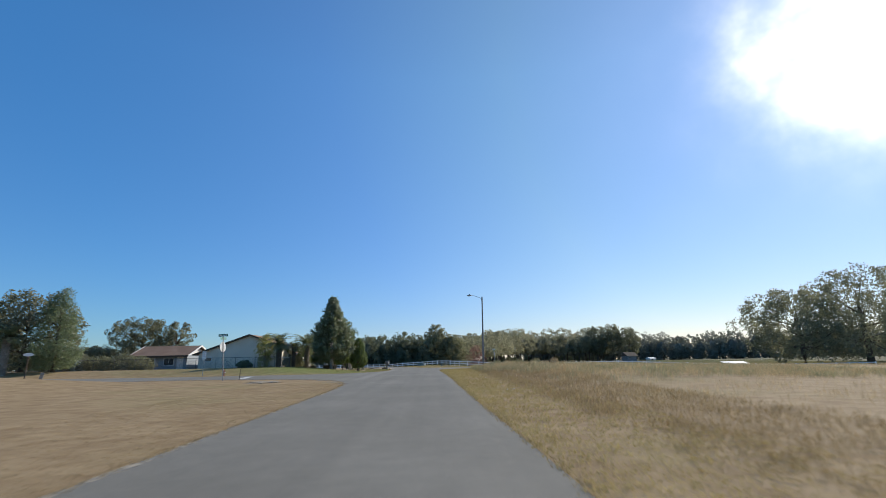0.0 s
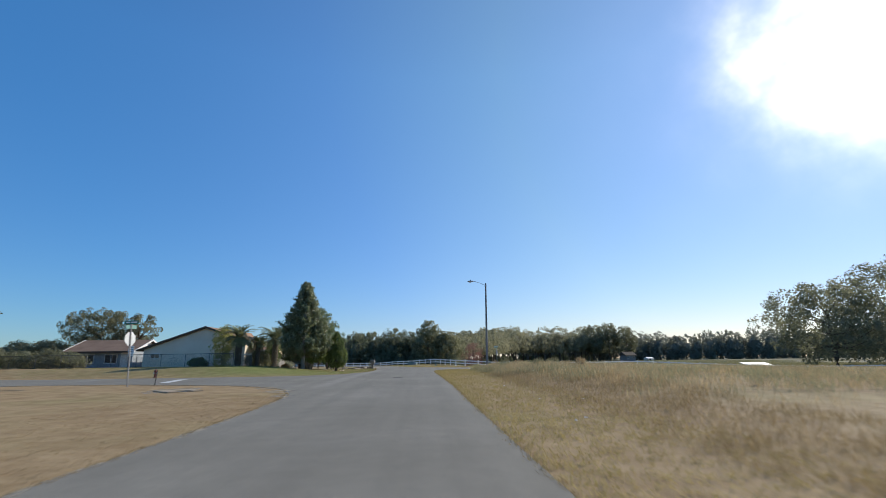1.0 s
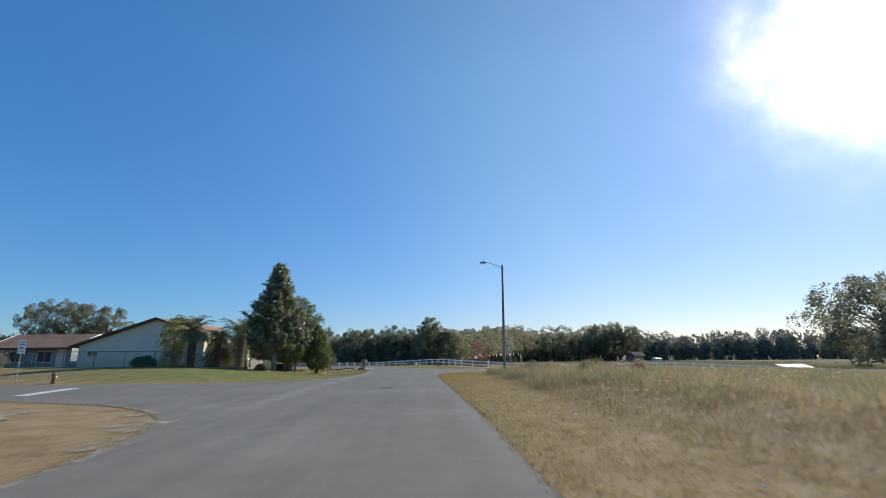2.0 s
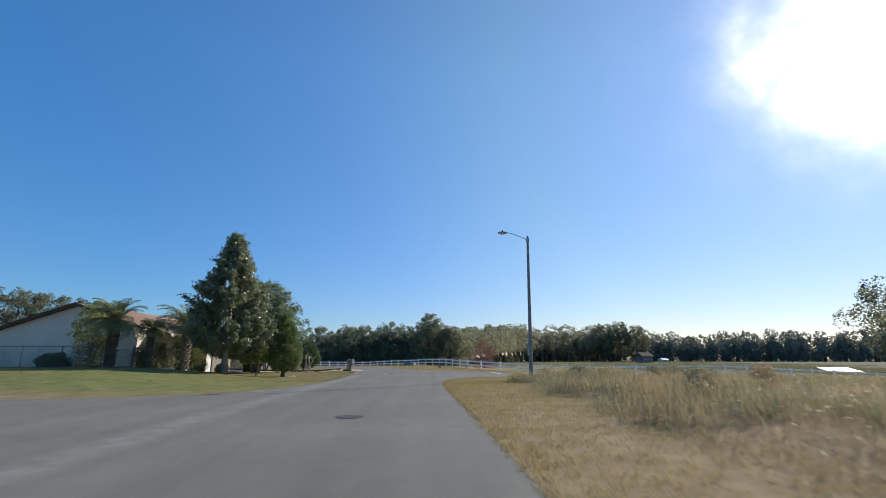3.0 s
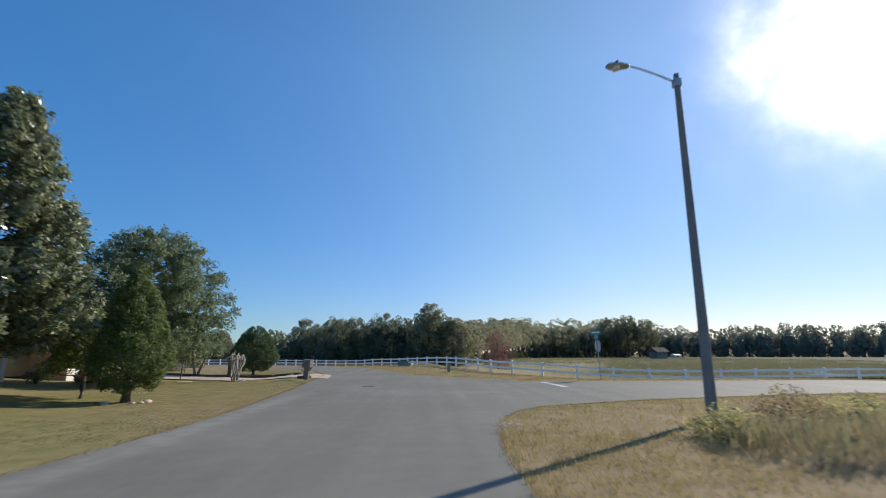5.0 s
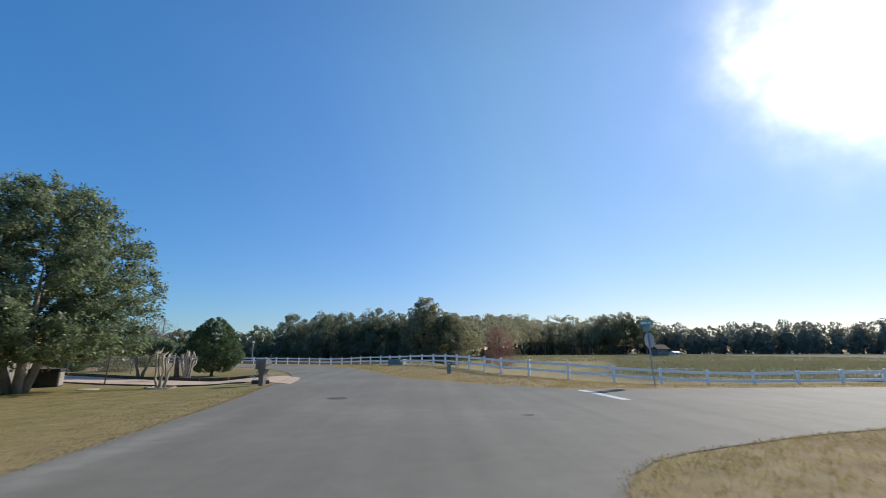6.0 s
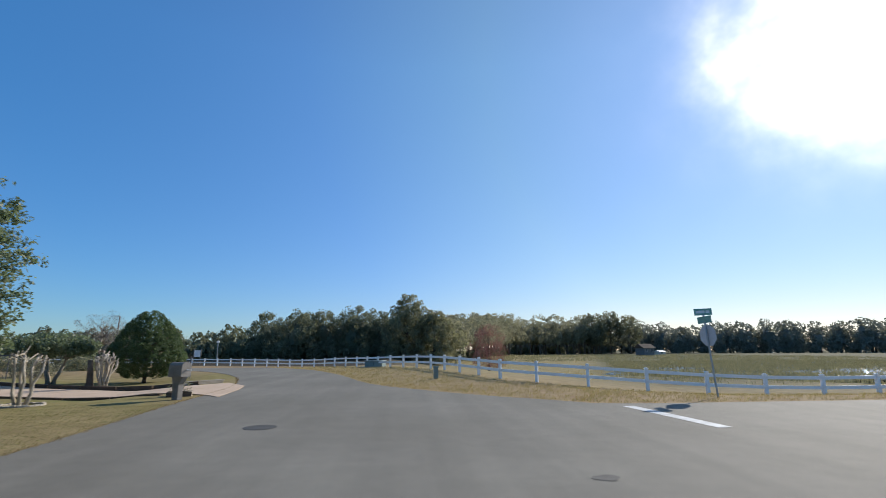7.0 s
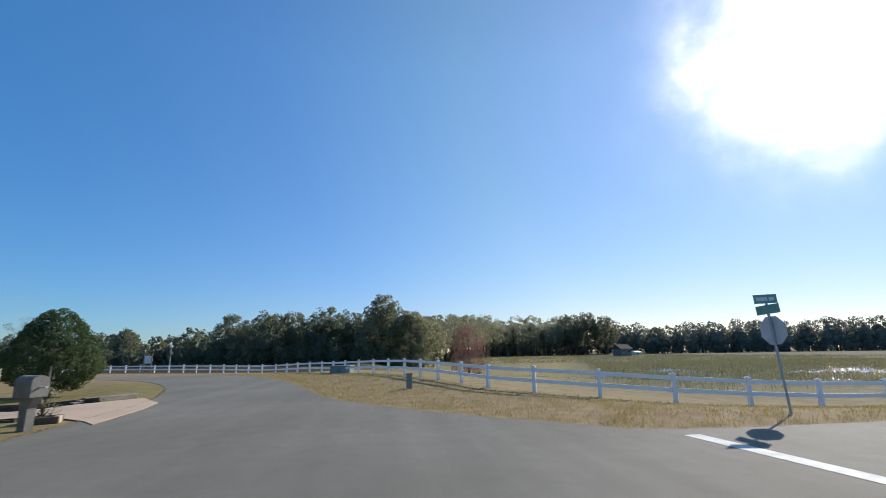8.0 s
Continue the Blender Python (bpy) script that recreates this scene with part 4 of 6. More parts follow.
def build_gabled_house():
    g = 0.35
    t = thing("gabled_house", "single-storey stucco house with a brown shingle gable roof", "house", (0, 0, 0))
    # street-side wing with the big blank gable
    part("wall", prism([(-32.4, g), (-20.9, g), (-20.9, 3.5), (-25.5, 5.1), (-32.4, 2.72)], 67.7, 74.0), M_STUCCO, t, "pale grey stucco gable wall")
    part("roof", roof_slab(-33.1, 2.52, -25.5, 5.14, 67.3, 82.0), M_ROOF, t)
    part("roof", roof_slab(-25.5, 5.14, -20.6, 3.44, 67.3, 69.2), M_ROOF, t)
    part("roof", roof_slab(-25.5, 5.14, -19.4, 3.02, 69.2, 75.5), M_ROOF, t)
    part("roof", roof_slab(-25.5, 5.14, -23.6, 3.0, 75.5, 82.0), M_ROOF, t)
    part("rake_board", prism([(-33.1, 2.5), (-25.5, 5.12), (-25.5, 5.3), (-33.1, 2.68)], 67.24, 67.3), M_DARKTRIM, t)
    part("rake_board", prism([(-25.5, 5.12), (-20.6, 3.42), (-20.6, 3.62), (-25.5, 5.32)], 67.24, 67.3), M_DARKTRIM, t)
    part("eave_fascia", boxes((-20.6, -20.54, 67.3, 69.2, 3.38, 3.6)), M_TRIM, t)
    part("eave_fascia", boxes((-19.4, -19.34, 69.2, 75.5, 2.96, 3.18)), M_TRIM, t)
    window(t, -31.5, -30.6, 67.69, 1.75, 2.2)
    side_window(t, -20.89, 70.5, 72.7, 1.8, 2.5)
    part("blind", boxes((-20.86, -20.84, 71.64, 72.66, 1.82, 2.48)), M_TRIM, t, "white blind drawn over half the window")
    # middle and rear wing
    part("wall", prism([(-34.0, g), (-24.0, g), (-24.0, 3.0), (-34.0, 3.0)], 74.0, 82.0), M_TAN, t)
    part("wall", prism([(-36.0, -0.5), (-21.75, -0.5), (-21.75, 2.85), (-36.0, 2.85)], 80.7, 86.6), M_TAN, t, "tan stucco wall")
    part("roof", swap(roof_slab(80.0, 2.68, 83.65, 3.9, -36.6, -21.2)), M_ROOF, t)
    part("roof", swap(roof_slab(83.65, 3.9, 87.3, 2.68, -36.6, -21.2)), M_ROOF, t)
    part("gable_wall", swap(prism([(80.7, 2.85), (86.6, 2.85), (83.65, 3.8)], -21.95, -21.75)), M_TAN, t)
    part("fascia", boxes((-36.6, -21.2, 79.94, 80.0, 2.62, 2.84)), M_TRIM, t)
    # sunlight on the wall's east end, put in as a white panel
    part("lit_wall_panel", boxes((-21.75, -21.7, 80.7, 81.75, -0.3, 2.7), bevel=0.006), M_TRIM, t, "white panel painting in the sunlit end of the tan wall")
    part("column", boxes((-20.7, -20.45, 74.7, 74.95, 0.3, 3.1), bevel=0.02), M_TRIM, t, "white porch column")
    part("chimney_vent", lathe([(0.07, 4.3), (0.07, 4.9), (0.1, 4.92), (0.1, 4.98)], 10), M_GALV, t).location = (-27.5, 74.5, 0)
    gate = thing("privacy_gate", "pale weathered board privacy gate beside the house", "gate", (-21.65, 81.85, -0.12), 90)
    part("rail", boxes((0, 4.27, -0.02, 0.03, 0.3, 0.4), bevel=0.005), M_PALE, gate)
    part("rail", boxes((0, 4.27, -0.02, 0.03, 1.75, 1.85), bevel=0.005), M_PALE, gate)
    for k in range(24):
        x = k * 0.178
        part("board", boxes((x + 0.004, x + 0.168, -0.045, -0.022, 0.05, 2.1 + 0.03 * (k % 3)), bevel=0.004), M_BOARD, gate)


def build_low_house():
    g = 0.6
    t = thing("low_house", "low house with a brown shingle roof and white rake boards", "house", (0, 0, 0))
    part("wall", prism([(-44.0, g), (-36.3, g), (-36.3, 2.8), (-44.0, 2.8)], 72.2, 78.4), M_SIDING, t, "grey-blue siding")
    for x0, x1 in ((-44.0, -43.8), (-36.5, -36.3)):
        part("gable_wall", swap(prism([(72.2, 2.8), (78.4, 2.8), (75.3, 4.05)], x0, x1)), M_TRIM, t)
    part("roof", swap(roof_slab(71.5, 2.55, 75.3, 4.08, -44.5, -35.8)), M_ROOF, t)
    part("roof", swap(roof_slab(75.3, 4.08, 79.1, 2.55, -44.5, -35.8)), M_ROOF, t)
    for x0, x1 in ((-44.56, -44.5), (-35.8, -35.74)):
        part("rake_board", swap(prism([(71.5, 2.5), (75.3, 4.03), (79.1, 2.5), (79.1, 2.74), (75.3, 4.27), (71.5, 2.74)], x0, x1)), M_TRIM, t, "white rake board")
    part("fascia", boxes((-44.5, -35.8, 71.44, 71.5, 2.5, 2.7)), M_DARKTRIM, t)
    window(t, -42.4, -41.0, 72.18, 1.3, 2.3)
    window(t, -39.6, -38.2, 72.18, 1.3, 2.3)
    part("door", boxes((-37.7, -36.8, 72.14, 72.19, g, 2.55), bevel=0.01), M_TRIM, t, "white door")


build_gabled_house()
build_low_house()


# ---- white fence ----
FENCE_W = [(6.29, 86.92), (4.94, 88.96), (4.19, 91.28), (3.38, 93.58), (2.64, 95.9), (1.87, 98.2), (-0.07, 102.7), (-2.3, 107.0), (-4.58, 111.35), (-7.26, 115.4), (-10.1, 119.4), (-13.6, 122.8), (-17.15, 126.1), (-21.1, 129.0), (-25.2, 131.6), (-36, 136.5), (-60, 143), (-90, 149)]
FENCE_E = [(6.29, 86.92), (8.2, 85.4), (10.5, 84.4), (14, 83.8), (22, 83.4), (45, 83.6), (80, 84.5)]


def build_fence():
    t = thing("white_fence", "white vinyl two-rail fence following the road", "fence", kind="structure")
    pts = np.concatenate([curve_points(FENCE_W, 2.44)[::-1], curve_points(FENCE_E, 2.44)[1:]])
    post = to_mesh("post", box(box(box(bmesh.new(), -0.065, 0.065, -0.065, 0.065, -0.2, 0.93), -0.085, 0.085, -0.085, 0.085, 0.93, 0.96), -0.05, 0.05, -0.05, 0.05, 0.96, 0.99))
    rail = to_mesh("rail", box(bmesh.new(), -0.019, 0.019, 0.0, 1.0, -0.07, 0.07))
    for i, p in enumerate(pts):
        z = H(*p)
        q = pts[min(i + 1, len(pts) - 1)]
        o = part("post", post, M_WHITE, t)
        o.matrix_basis = pose(p[0], p[1], z, 0, 0, math.degrees(math.atan2(q[1] - p[1], q[0] - p[0])))
        if i + 1 < len(pts):
            zq = H(*q)
            a, b = Vector((p[0], p[1], z)), Vector((q[0], q[1], zq))
            d = (b - a)
            turn = math.atan2(-d.x, d.y)
            tilt = math.atan2(d.z, math.hypot(d.x, d.y))
            for hgt in (0.42, 0.82):
                r = part("rail", rail, M_WHITE, t)
                r.matrix_basis = Matrix.Translation(a + Vector((0, 0, hgt))) @ Matrix.Rotation(turn, 4, "Z") @ Matrix.Rotation(tilt, 4, "X") @ Matrix.Translation((0, 0.066, 0)) @ Matrix.Diagonal((1, d.length - 0.132, 1, 1))


build_fence()


# ---- street furniture ----
def build_street_lamp():
    x, y = 6.72, 62.6
    t = thing("street_lamp", "grey concrete street lamp pole with a cobra-head luminaire", "street lamp", (x, y, H(x, y)))
    t.matrix_world = pose(x, y, H(x, y), 0, 0.9, 0) @ Matrix.Diagonal((1, 1, 1.01, 1))
    part("pole", lathe([(0.14, -0.3), (0.132, 0.4), (0.108, 4), (0.08, 9.0), (0.072, 9.22)], 14), M_POLE, t, soft=True)
    bm = bmesh.new()
    tube(bm, [(0.0, 0, 8.95), (-0.5, 0, 9.16), (-1.0, 0, 9.34), (-1.36, 0, 9.43)], [0.026, 0.024, 0.023, 0.022], 8)
    part("arm", bm, M_GALV, t)
    part("bracket", boxes((-0.105, 0.09, -0.1, 0.1, 8.82, 9.06), bevel=0.02), M_GALV, t)
    bm = lathe([(0.03, 0), (0.1, 0.06), (0.15, 0.25), (0.16, 0.45), (0.12, 0.62), (0.04, 0.68)], 14)
    bmesh.ops.transform(bm, matrix=Matrix.Translation((-1.33, 0, 9.42)) @ Matrix.Rotation(radians(-92), 4, "Y") @ Matrix.Diagonal((0.55, 1, 1, 1)), verts=bm.verts[:])
    head = part("luminaire", bm, M_GALV, t, soft=True)
    bm = lathe([(0.02, -0.08), (0.1, -0.06), (0.13, 0.0), (0.13, 0.02)], 14)
    bmesh.ops.transform(bm, matrix=Matrix.Translation((-1.73, 0, 9.35)), verts=bm.verts[:])
    part("lens", bm, M_SIGNW, head)
    bm = lathe([(0.04, 0), (0.04, 0.08), (0.02, 0.1)], 10)
    bmesh.ops.transform(bm, matrix=Matrix.Translation((-1.68, 0, 9.49)), verts=bm.verts[:])
    part("photocell", bm, M_DARK, head)


build_street_lamp()


def pole_round(r, z0, z1, n=10):
    return lathe([(r, z0), (r, z1)], n)


def bars(parent, rows, mat, y=-0.006):
    """Flat strokes on a sign's face where its lettering cannot be read."""
    for x0, x1, z0, z1 in rows:
        part("lettering", boxes((x0, x1, y - 0.002, y, z0, z1)), mat, parent)


def build_signs():
    # stop sign seen from behind, with two street-name blades on top
    x, y = -16.35, 38.7
    t = thing("stop_sign", "bare metal back of a stop sign with green street-name blades", "sign", (x, y, H(x, y)))
    t.matrix_world = pose(x + 0.2, y, H(x, y), -4.5, 0, 80)
    part("post", boxes((-0.03, 0.03, -0.02, 0.02, -0.2, 3.44)), M_POLE, t)
    bm = bmesh.new()
    for yy in (0.022, 0.027):
        bm.faces.new([bm.verts.new((0.41 * math.cos(math.pi / 8 + k * math.pi / 4), yy, 2.62 + 0.41 * math.sin(math.pi / 8 + k * math.pi / 4))) for k in range(8)])
    v = list(bm.verts)
    for k in range(8):
        bm.faces.new((v[k], v[(k + 1) % 8], v[8 + (k + 1) % 8], v[8 + k]))
    bmesh.ops.recalc_face_normals(bm, faces=bm.faces[:])
    part("octagon_plate", bm, M_GALV, t, "unpainted aluminium back")
    blade = part("name_blade", boxes((-0.34, 0.34, -0.004, 0.004, 3.44, 3.64), bevel=0.002), M_GREEND, t, "dark green street-name blade")
    blade.rotation_euler = (0, 0, radians(-50))
    bars(blade, [(-0.27, -0.08, 3.51, 3.58), (-0.03, 0.26, 3.51, 3.58)], M_SIGNW)
    part("name_blade", box(bmesh.new(), -0.33, 0.33, -0.004, 0.004, 3.18, 3.38, m=Matrix.Rotation(radians(-8), 4, "Z")), M_GREEN, t, "green street-name blade")
    part("blade_bracket", boxes((-0.05, 0.05, -0.02, 0.02, 3.38, 3.44)), M_GALV, t)

    # white notice sign on a leaning post
    x, y = -23.5, 50.7
    t = thing("notice_sign", "white notice sign on a thin steel post beside the street", "sign", (x, y, H(x, y)), 8)
    t.matrix_world = pose(x, y, H(x, y), 0, 0, 8)
    part("post", boxes((-0.025, 0.025, 0.004, 0.03, -0.2, 2.35)), M_GALV, t)
    plate = part("plate", boxes((-0.2, 0.2, -0.004, 0.004, 1.7, 2.5), bevel=0.002), M_SIGNW, t)
    bars(plate, [(-0.15, 0.15, 2.34, 2.38), (-0.13, 0.13, 2.2, 2.25), (-0.1, 0.1, 1.99, 2.08), (-0.15, 0.15, 1.8, 1.83)], M_POLE)

    # plain stake by the storm inlet
    x, y = -15.4, 40.0
    t = thing("marker_stake", "thin dark metal stake in the verge", "stake", (x, y, H(x, y)), 10)
    t.matrix_world = pose(x, y, H(x, y), 0, 4, 10)
    part("stake", boxes((-0.018, 0.018, -0.014, 0.014, -0.2, 0.88), bevel=0.003), M_IRON, t)

    # leaning street-name sign on the eastern corner
    x, y = 10.35, 79.7
    t = thing("street_name_sign", "leaning pole with green street-name blades over a stop sign's bare back", "sign", (x, y, H(x, y)), 0)
    t.matrix_world = pose(x, y, H(x, y), -2, -2.2, -8)
    part("pole", pole_round(0.03, -0.3, 2.46), M_GALV, t)
    v = [(0.38 * math.cos(math.pi / 8 + k * math.pi / 4), 2.02 + 0.38 * math.sin(math.pi / 8 + k * math.pi / 4)) for k in range(8)]
    bm = prism(v, -0.039, -0.034)
    bmesh.ops.transform(bm, matrix=Matrix.Rotation(radians(107), 4, "Z"), verts=bm.verts[:])
    part("octagon_plate", bm, M_PLATE, t, "unpainted aluminium back of a stop sign")
    for k, (z, tilt, w) in enumerate(((2.44, 98, 0.74), (2.71, 0, 0.6))):
        m = Matrix.Translation((0, 0, z)) @ Matrix.Rotation(radians(tilt), 4, "Z")
        blade = part("name_blade", box(bmesh.new(), -w / 2, w / 2, -0.005, 0.005, 0, 0.23, m=m), M_GREEN, t)
        if not tilt:
            bars(blade, [(-0.24, 0.05, z + 0.07, z + 0.16), (0.09, 0.22, z + 0.07, z + 0.16)], M_SIGNW)
    for z0 in (2.38, 2.66):
        part("blade_bracket", boxes((-0.025, 0.025, -0.02, 0.02, z0, z0 + 0.07)), M_GALV, t)

    # pale notice board and lamp post past the fence
    x, y = -30.6, 138
    t = thing("notice_board", "pale board on two posts beyond the fence", "sign", (x, y, H(x, y)), 12)
    part("board", boxes((-0.42, 0.42, -0.03, 0.03, 1.1, 2.1), bevel=0.02), M_SIGNW, t)
    for k in (-1, 1):
        part("post", boxes((k * 0.46 - 0.04, k * 0.46 + 0.04, -0.06, 0.06, -0.2, 2.3)), M_WOOD, t)
    x, y = -27.0, 136
    t = thing("lamp_post", "slim grey lamp post beyond the fence", "lamp post", (x, y, H(x, y)))
    part("pole", pole_round(0.07, -0.2, 3.1), M_GALV, t)
    part("lantern", lathe([(0.09, 3.1), (0.2, 3.16), (0.22, 3.34), (0.06, 3.45)], 10), M_SIGNW, t)


build_signs()


def build_hydrant():
    x, y = -21.3, 50.6
    t = thing("fire_hydrant", "rusty dark red fire hydrant on the grass verge", "hydrant", (x, y, H(x, y)))
    t.scale = (0.85, 0.85, 0.85)
    part("barrel", lathe([(0.17, -0.1), (0.17, 0.05), (0.11, 0.07), (0.1, 0.5), (0.15, 0.52), (0.15, 0.56)], 14), M_HYD, t, soft=False)
    part("bonnet", lathe([(0.14, 0.56), (0.13, 0.64), (0.08, 0.71), (0.03, 0.74), (0.03, 0.79)], 14), M_HYD, t)
    for a in (0, 90, 180):
        bm = lathe([(0.065, 0.08), (0.065, 0.17), (0.03, 0.18), (0.03, 0.21)], 10)
        bmesh.ops.transform(bm, matrix=Matrix.Translation((0, 0, 0.42)) @ Matrix.Rotation(radians(a), 4, "Z") @ Matrix.Rotation(radians(90), 4, "Y"), verts=bm.verts[:])
        part("outlet_cap", bm, M_ALU, t)


build_hydrant()


def build_road_marks():
    def strip(name, label, a, b, w):
        d = Vector((b[0] - a[0], b[1] - a[1])).normalized()
        n = Vector((-d.y, d.x)) * w / 2
        o = [(a[0] + n.x, a[1] + n.y), (a[0] - n.x, a[1] - n.y), (b[0] - n.x, b[1] - n.y), (b[0] + n.x, b[1] + n.y)]
        tagged(part(name, sheet(o, 0.019, 1.0), M_PAINT), label, "road marking", kind="structure")
    strip("stop_line", "worn white painted stop line on the asphalt", (-16.0, 42.0), (-16.9, 46.2), 0.6)
    strip("stop_line", "worn white painted stop line on the asphalt", (6.25, 77.6), (6.47, 73.85), 0.34)
    for mx, my in ((-1.67, 44.42), (-3.0, 74.95)):
        t = thing("manhole_cover", "dark iron manhole cover sunk in the asphalt", "manhole cover", (mx, my, H(mx, my) + 0.016))
        part("frame_ring", lathe([(0.34, -0.02), (0.34, 0.004), (0.31, 0.004), (0.31, -0.02)], 28), M_COVER, t)
        part("lid", lathe([(0.305, -0.02), (0.305, 0.003), (0.28, 0.005), (0.08, 0.005)], 28), M_COVER, t)
    for k, (cx, cy) in enumerate(((2.49, 70.44),)):
        rng = np.random.default_rng(340 + k)
        o = [(cx + 0.17 * rng.uniform(0.6, 1.2) * math.cos(a), cy + 0.15 * rng.uniform(0.6, 1.2) * math.sin(a)) for a in np.linspace(0, 2 * math.pi, 11)[:-1]]
        tagged(part("tar_patch", sheet(o, 0.019, 0.5), M_COVER), "small dark tar patch on the asphalt", "patch", kind="structure")
    # storm inlet in the verge
    x, y = -11.35, 34.7
    t = thing("storm_inlet", "concrete storm inlet with a dark throat in the verge", "drain", (x, y, H(x, y)), 48)
    t.scale = (0.82, 0.82, 1.0)
    for bx in ((-0.95, 0.95, 0.1, 1.1), (-0.95, -0.45, -1.0, 0.1), (0.4, 0.95, -1.0, 0.1)):
        part("slab", boxes((*bx, -0.25, 0.045), bevel=0.015), M_SANDY, t)
    # solid dark block near ground level, painting in the opening's shade
    part("throat", boxes((-0.45, 0.4, -0.75, 0.1, -0.35, 0.01)), M_IRON, t, "dark block standing in for the shaded opening")
    # sandy fringe between the asphalt and the lawn
    e = curve_points(MAIN_L[2:] + WEST_S[1:5], 0.35)
    d = np.gradient(e, axis=0)
    nr = np.stack([-d[:, 1], d[:, 0]], 1) / np.linalg.norm(d, axis=1)[:, None]
    g = np.random.default_rng(330)
    wide = 0.09 + 0.05 * np.sin(np.arange(len(e)) * 0.31) + g.uniform(-0.03, 0.05, len(e))
    o = [tuple(p) for p in e + nr * 0.05] + [tuple(p) for p in (e - nr * wide[:, None])[::-1]]
    tagged(part("sand_fringe", sheet(o, 0.019, 2.0), M_SAND), "pale sandy fringe along the edge of the asphalt", "sand", kind="structure")
    # sand washed onto the asphalt at the corner
    for k, (cx, cy, r) in enumerate(((-11.9, 35.0, 1.25), (-6.3, 33.5, 0.75), (-5.5, 31.2, 0.45), (-7.6, 35.6, 0.5), (1.6, 62.0, 0.4), (-6.9, 52.6, 0.5))):
        rng = np.random.default_rng(300 + k)
        o = [(cx + r * rng.uniform(0.6, 1.25) * math.cos(a), cy + 1.5 * r * rng.uniform(0.6, 1.25) * math.sin(a)) for a in np.linspace(0, 2 * math.pi, 15)[:-1]]
        tagged(part("sand_patch", sheet(o, 0.018, 0.5), M_SAND), "thin pale sand washed over the ground", "sand", kind="structure")


build_road_marks()


def build_driveway():
    near = [(-6.45, 81.9), (-7.4, 82.95), (-8.6, 83.6), (-10.6, 84.2), (-14.4, 85.6), (-22.7, 88.4), (-34, 91.5)]
    far = [(-34, 96.4), (-24, 93.0), (-17, 90.2), (-13, 88.4), (-10.6, 87.5), (-9.6, 88.2), (-9.1, 89.4), (-8.35, 89.8)]
    edge = [(-7.3, 87.3), (-6.85, 85.2)]
    o = [tuple(p) for l in (curve_points(near, 1.0), curve_points(far, 1.0), edge) for p in l]
    tagged(part("driveway", sheet(o, 0.034, 0.6, 0.012), M_DRIVE), "pinkish concrete driveway", "driveway", kind="structure")

    def timbers(name, label, line, layers):
        t = thing(name, label, "edging")
        pts = curve_points(line, 2.4)
        for a, b in zip(pts, pts[1:]):
            pa, pb = Vector((*a, H(*a))), Vector((*b, H(*b)))
            d = pb - pa
            m = Matrix.Translation(pa) @ Matrix.Rotation(math.atan2(d.y, d.x), 4, "Z") @ Matrix.Rotation(-math.asin(d.z / d.length), 4, "Y")
            for k in range(layers):
                part("timber", box(bmesh.new(), 0.03 + 0.04 * k, d.length - 0.02, -0.075 + 0.012 * k, 0.075, -0.06 + 0.12 * k, 0.07 + 0.12 * k, 0.012, m), M_TIMBER, t)
    timbers("timber_edging", "dark landscape timbers along the near side of the driveway", [(-8.9, 83.1), (-10.7, 83.8), (-14.5, 85.2), (-22.8, 88.0), (-34, 91.1)], 1)
    timbers("timber_edging", "dark landscape timbers along the far side of the driveway", [(-9.75, 88.5), (-10.5, 87.85), (-12.5, 88.65), (-15.1, 89.8), (-24.2, 93.5), (-34, 96.9)], 2)
    t = thing("timber_stack", "stack of pale flat boards at the driveway corner", "boards", (-9.95, 89.2, H(-9.95, 89.2)), 60)
    for k in range(3):
        part("board", boxes((-1.25 + 0.2 * k, 1.1 + 0.05 * k, -0.12, 0.12, 0.0 + 0.06 * k, 0.055 + 0.06 * k), bevel=0.008), M_PALE, t)


build_driveway()


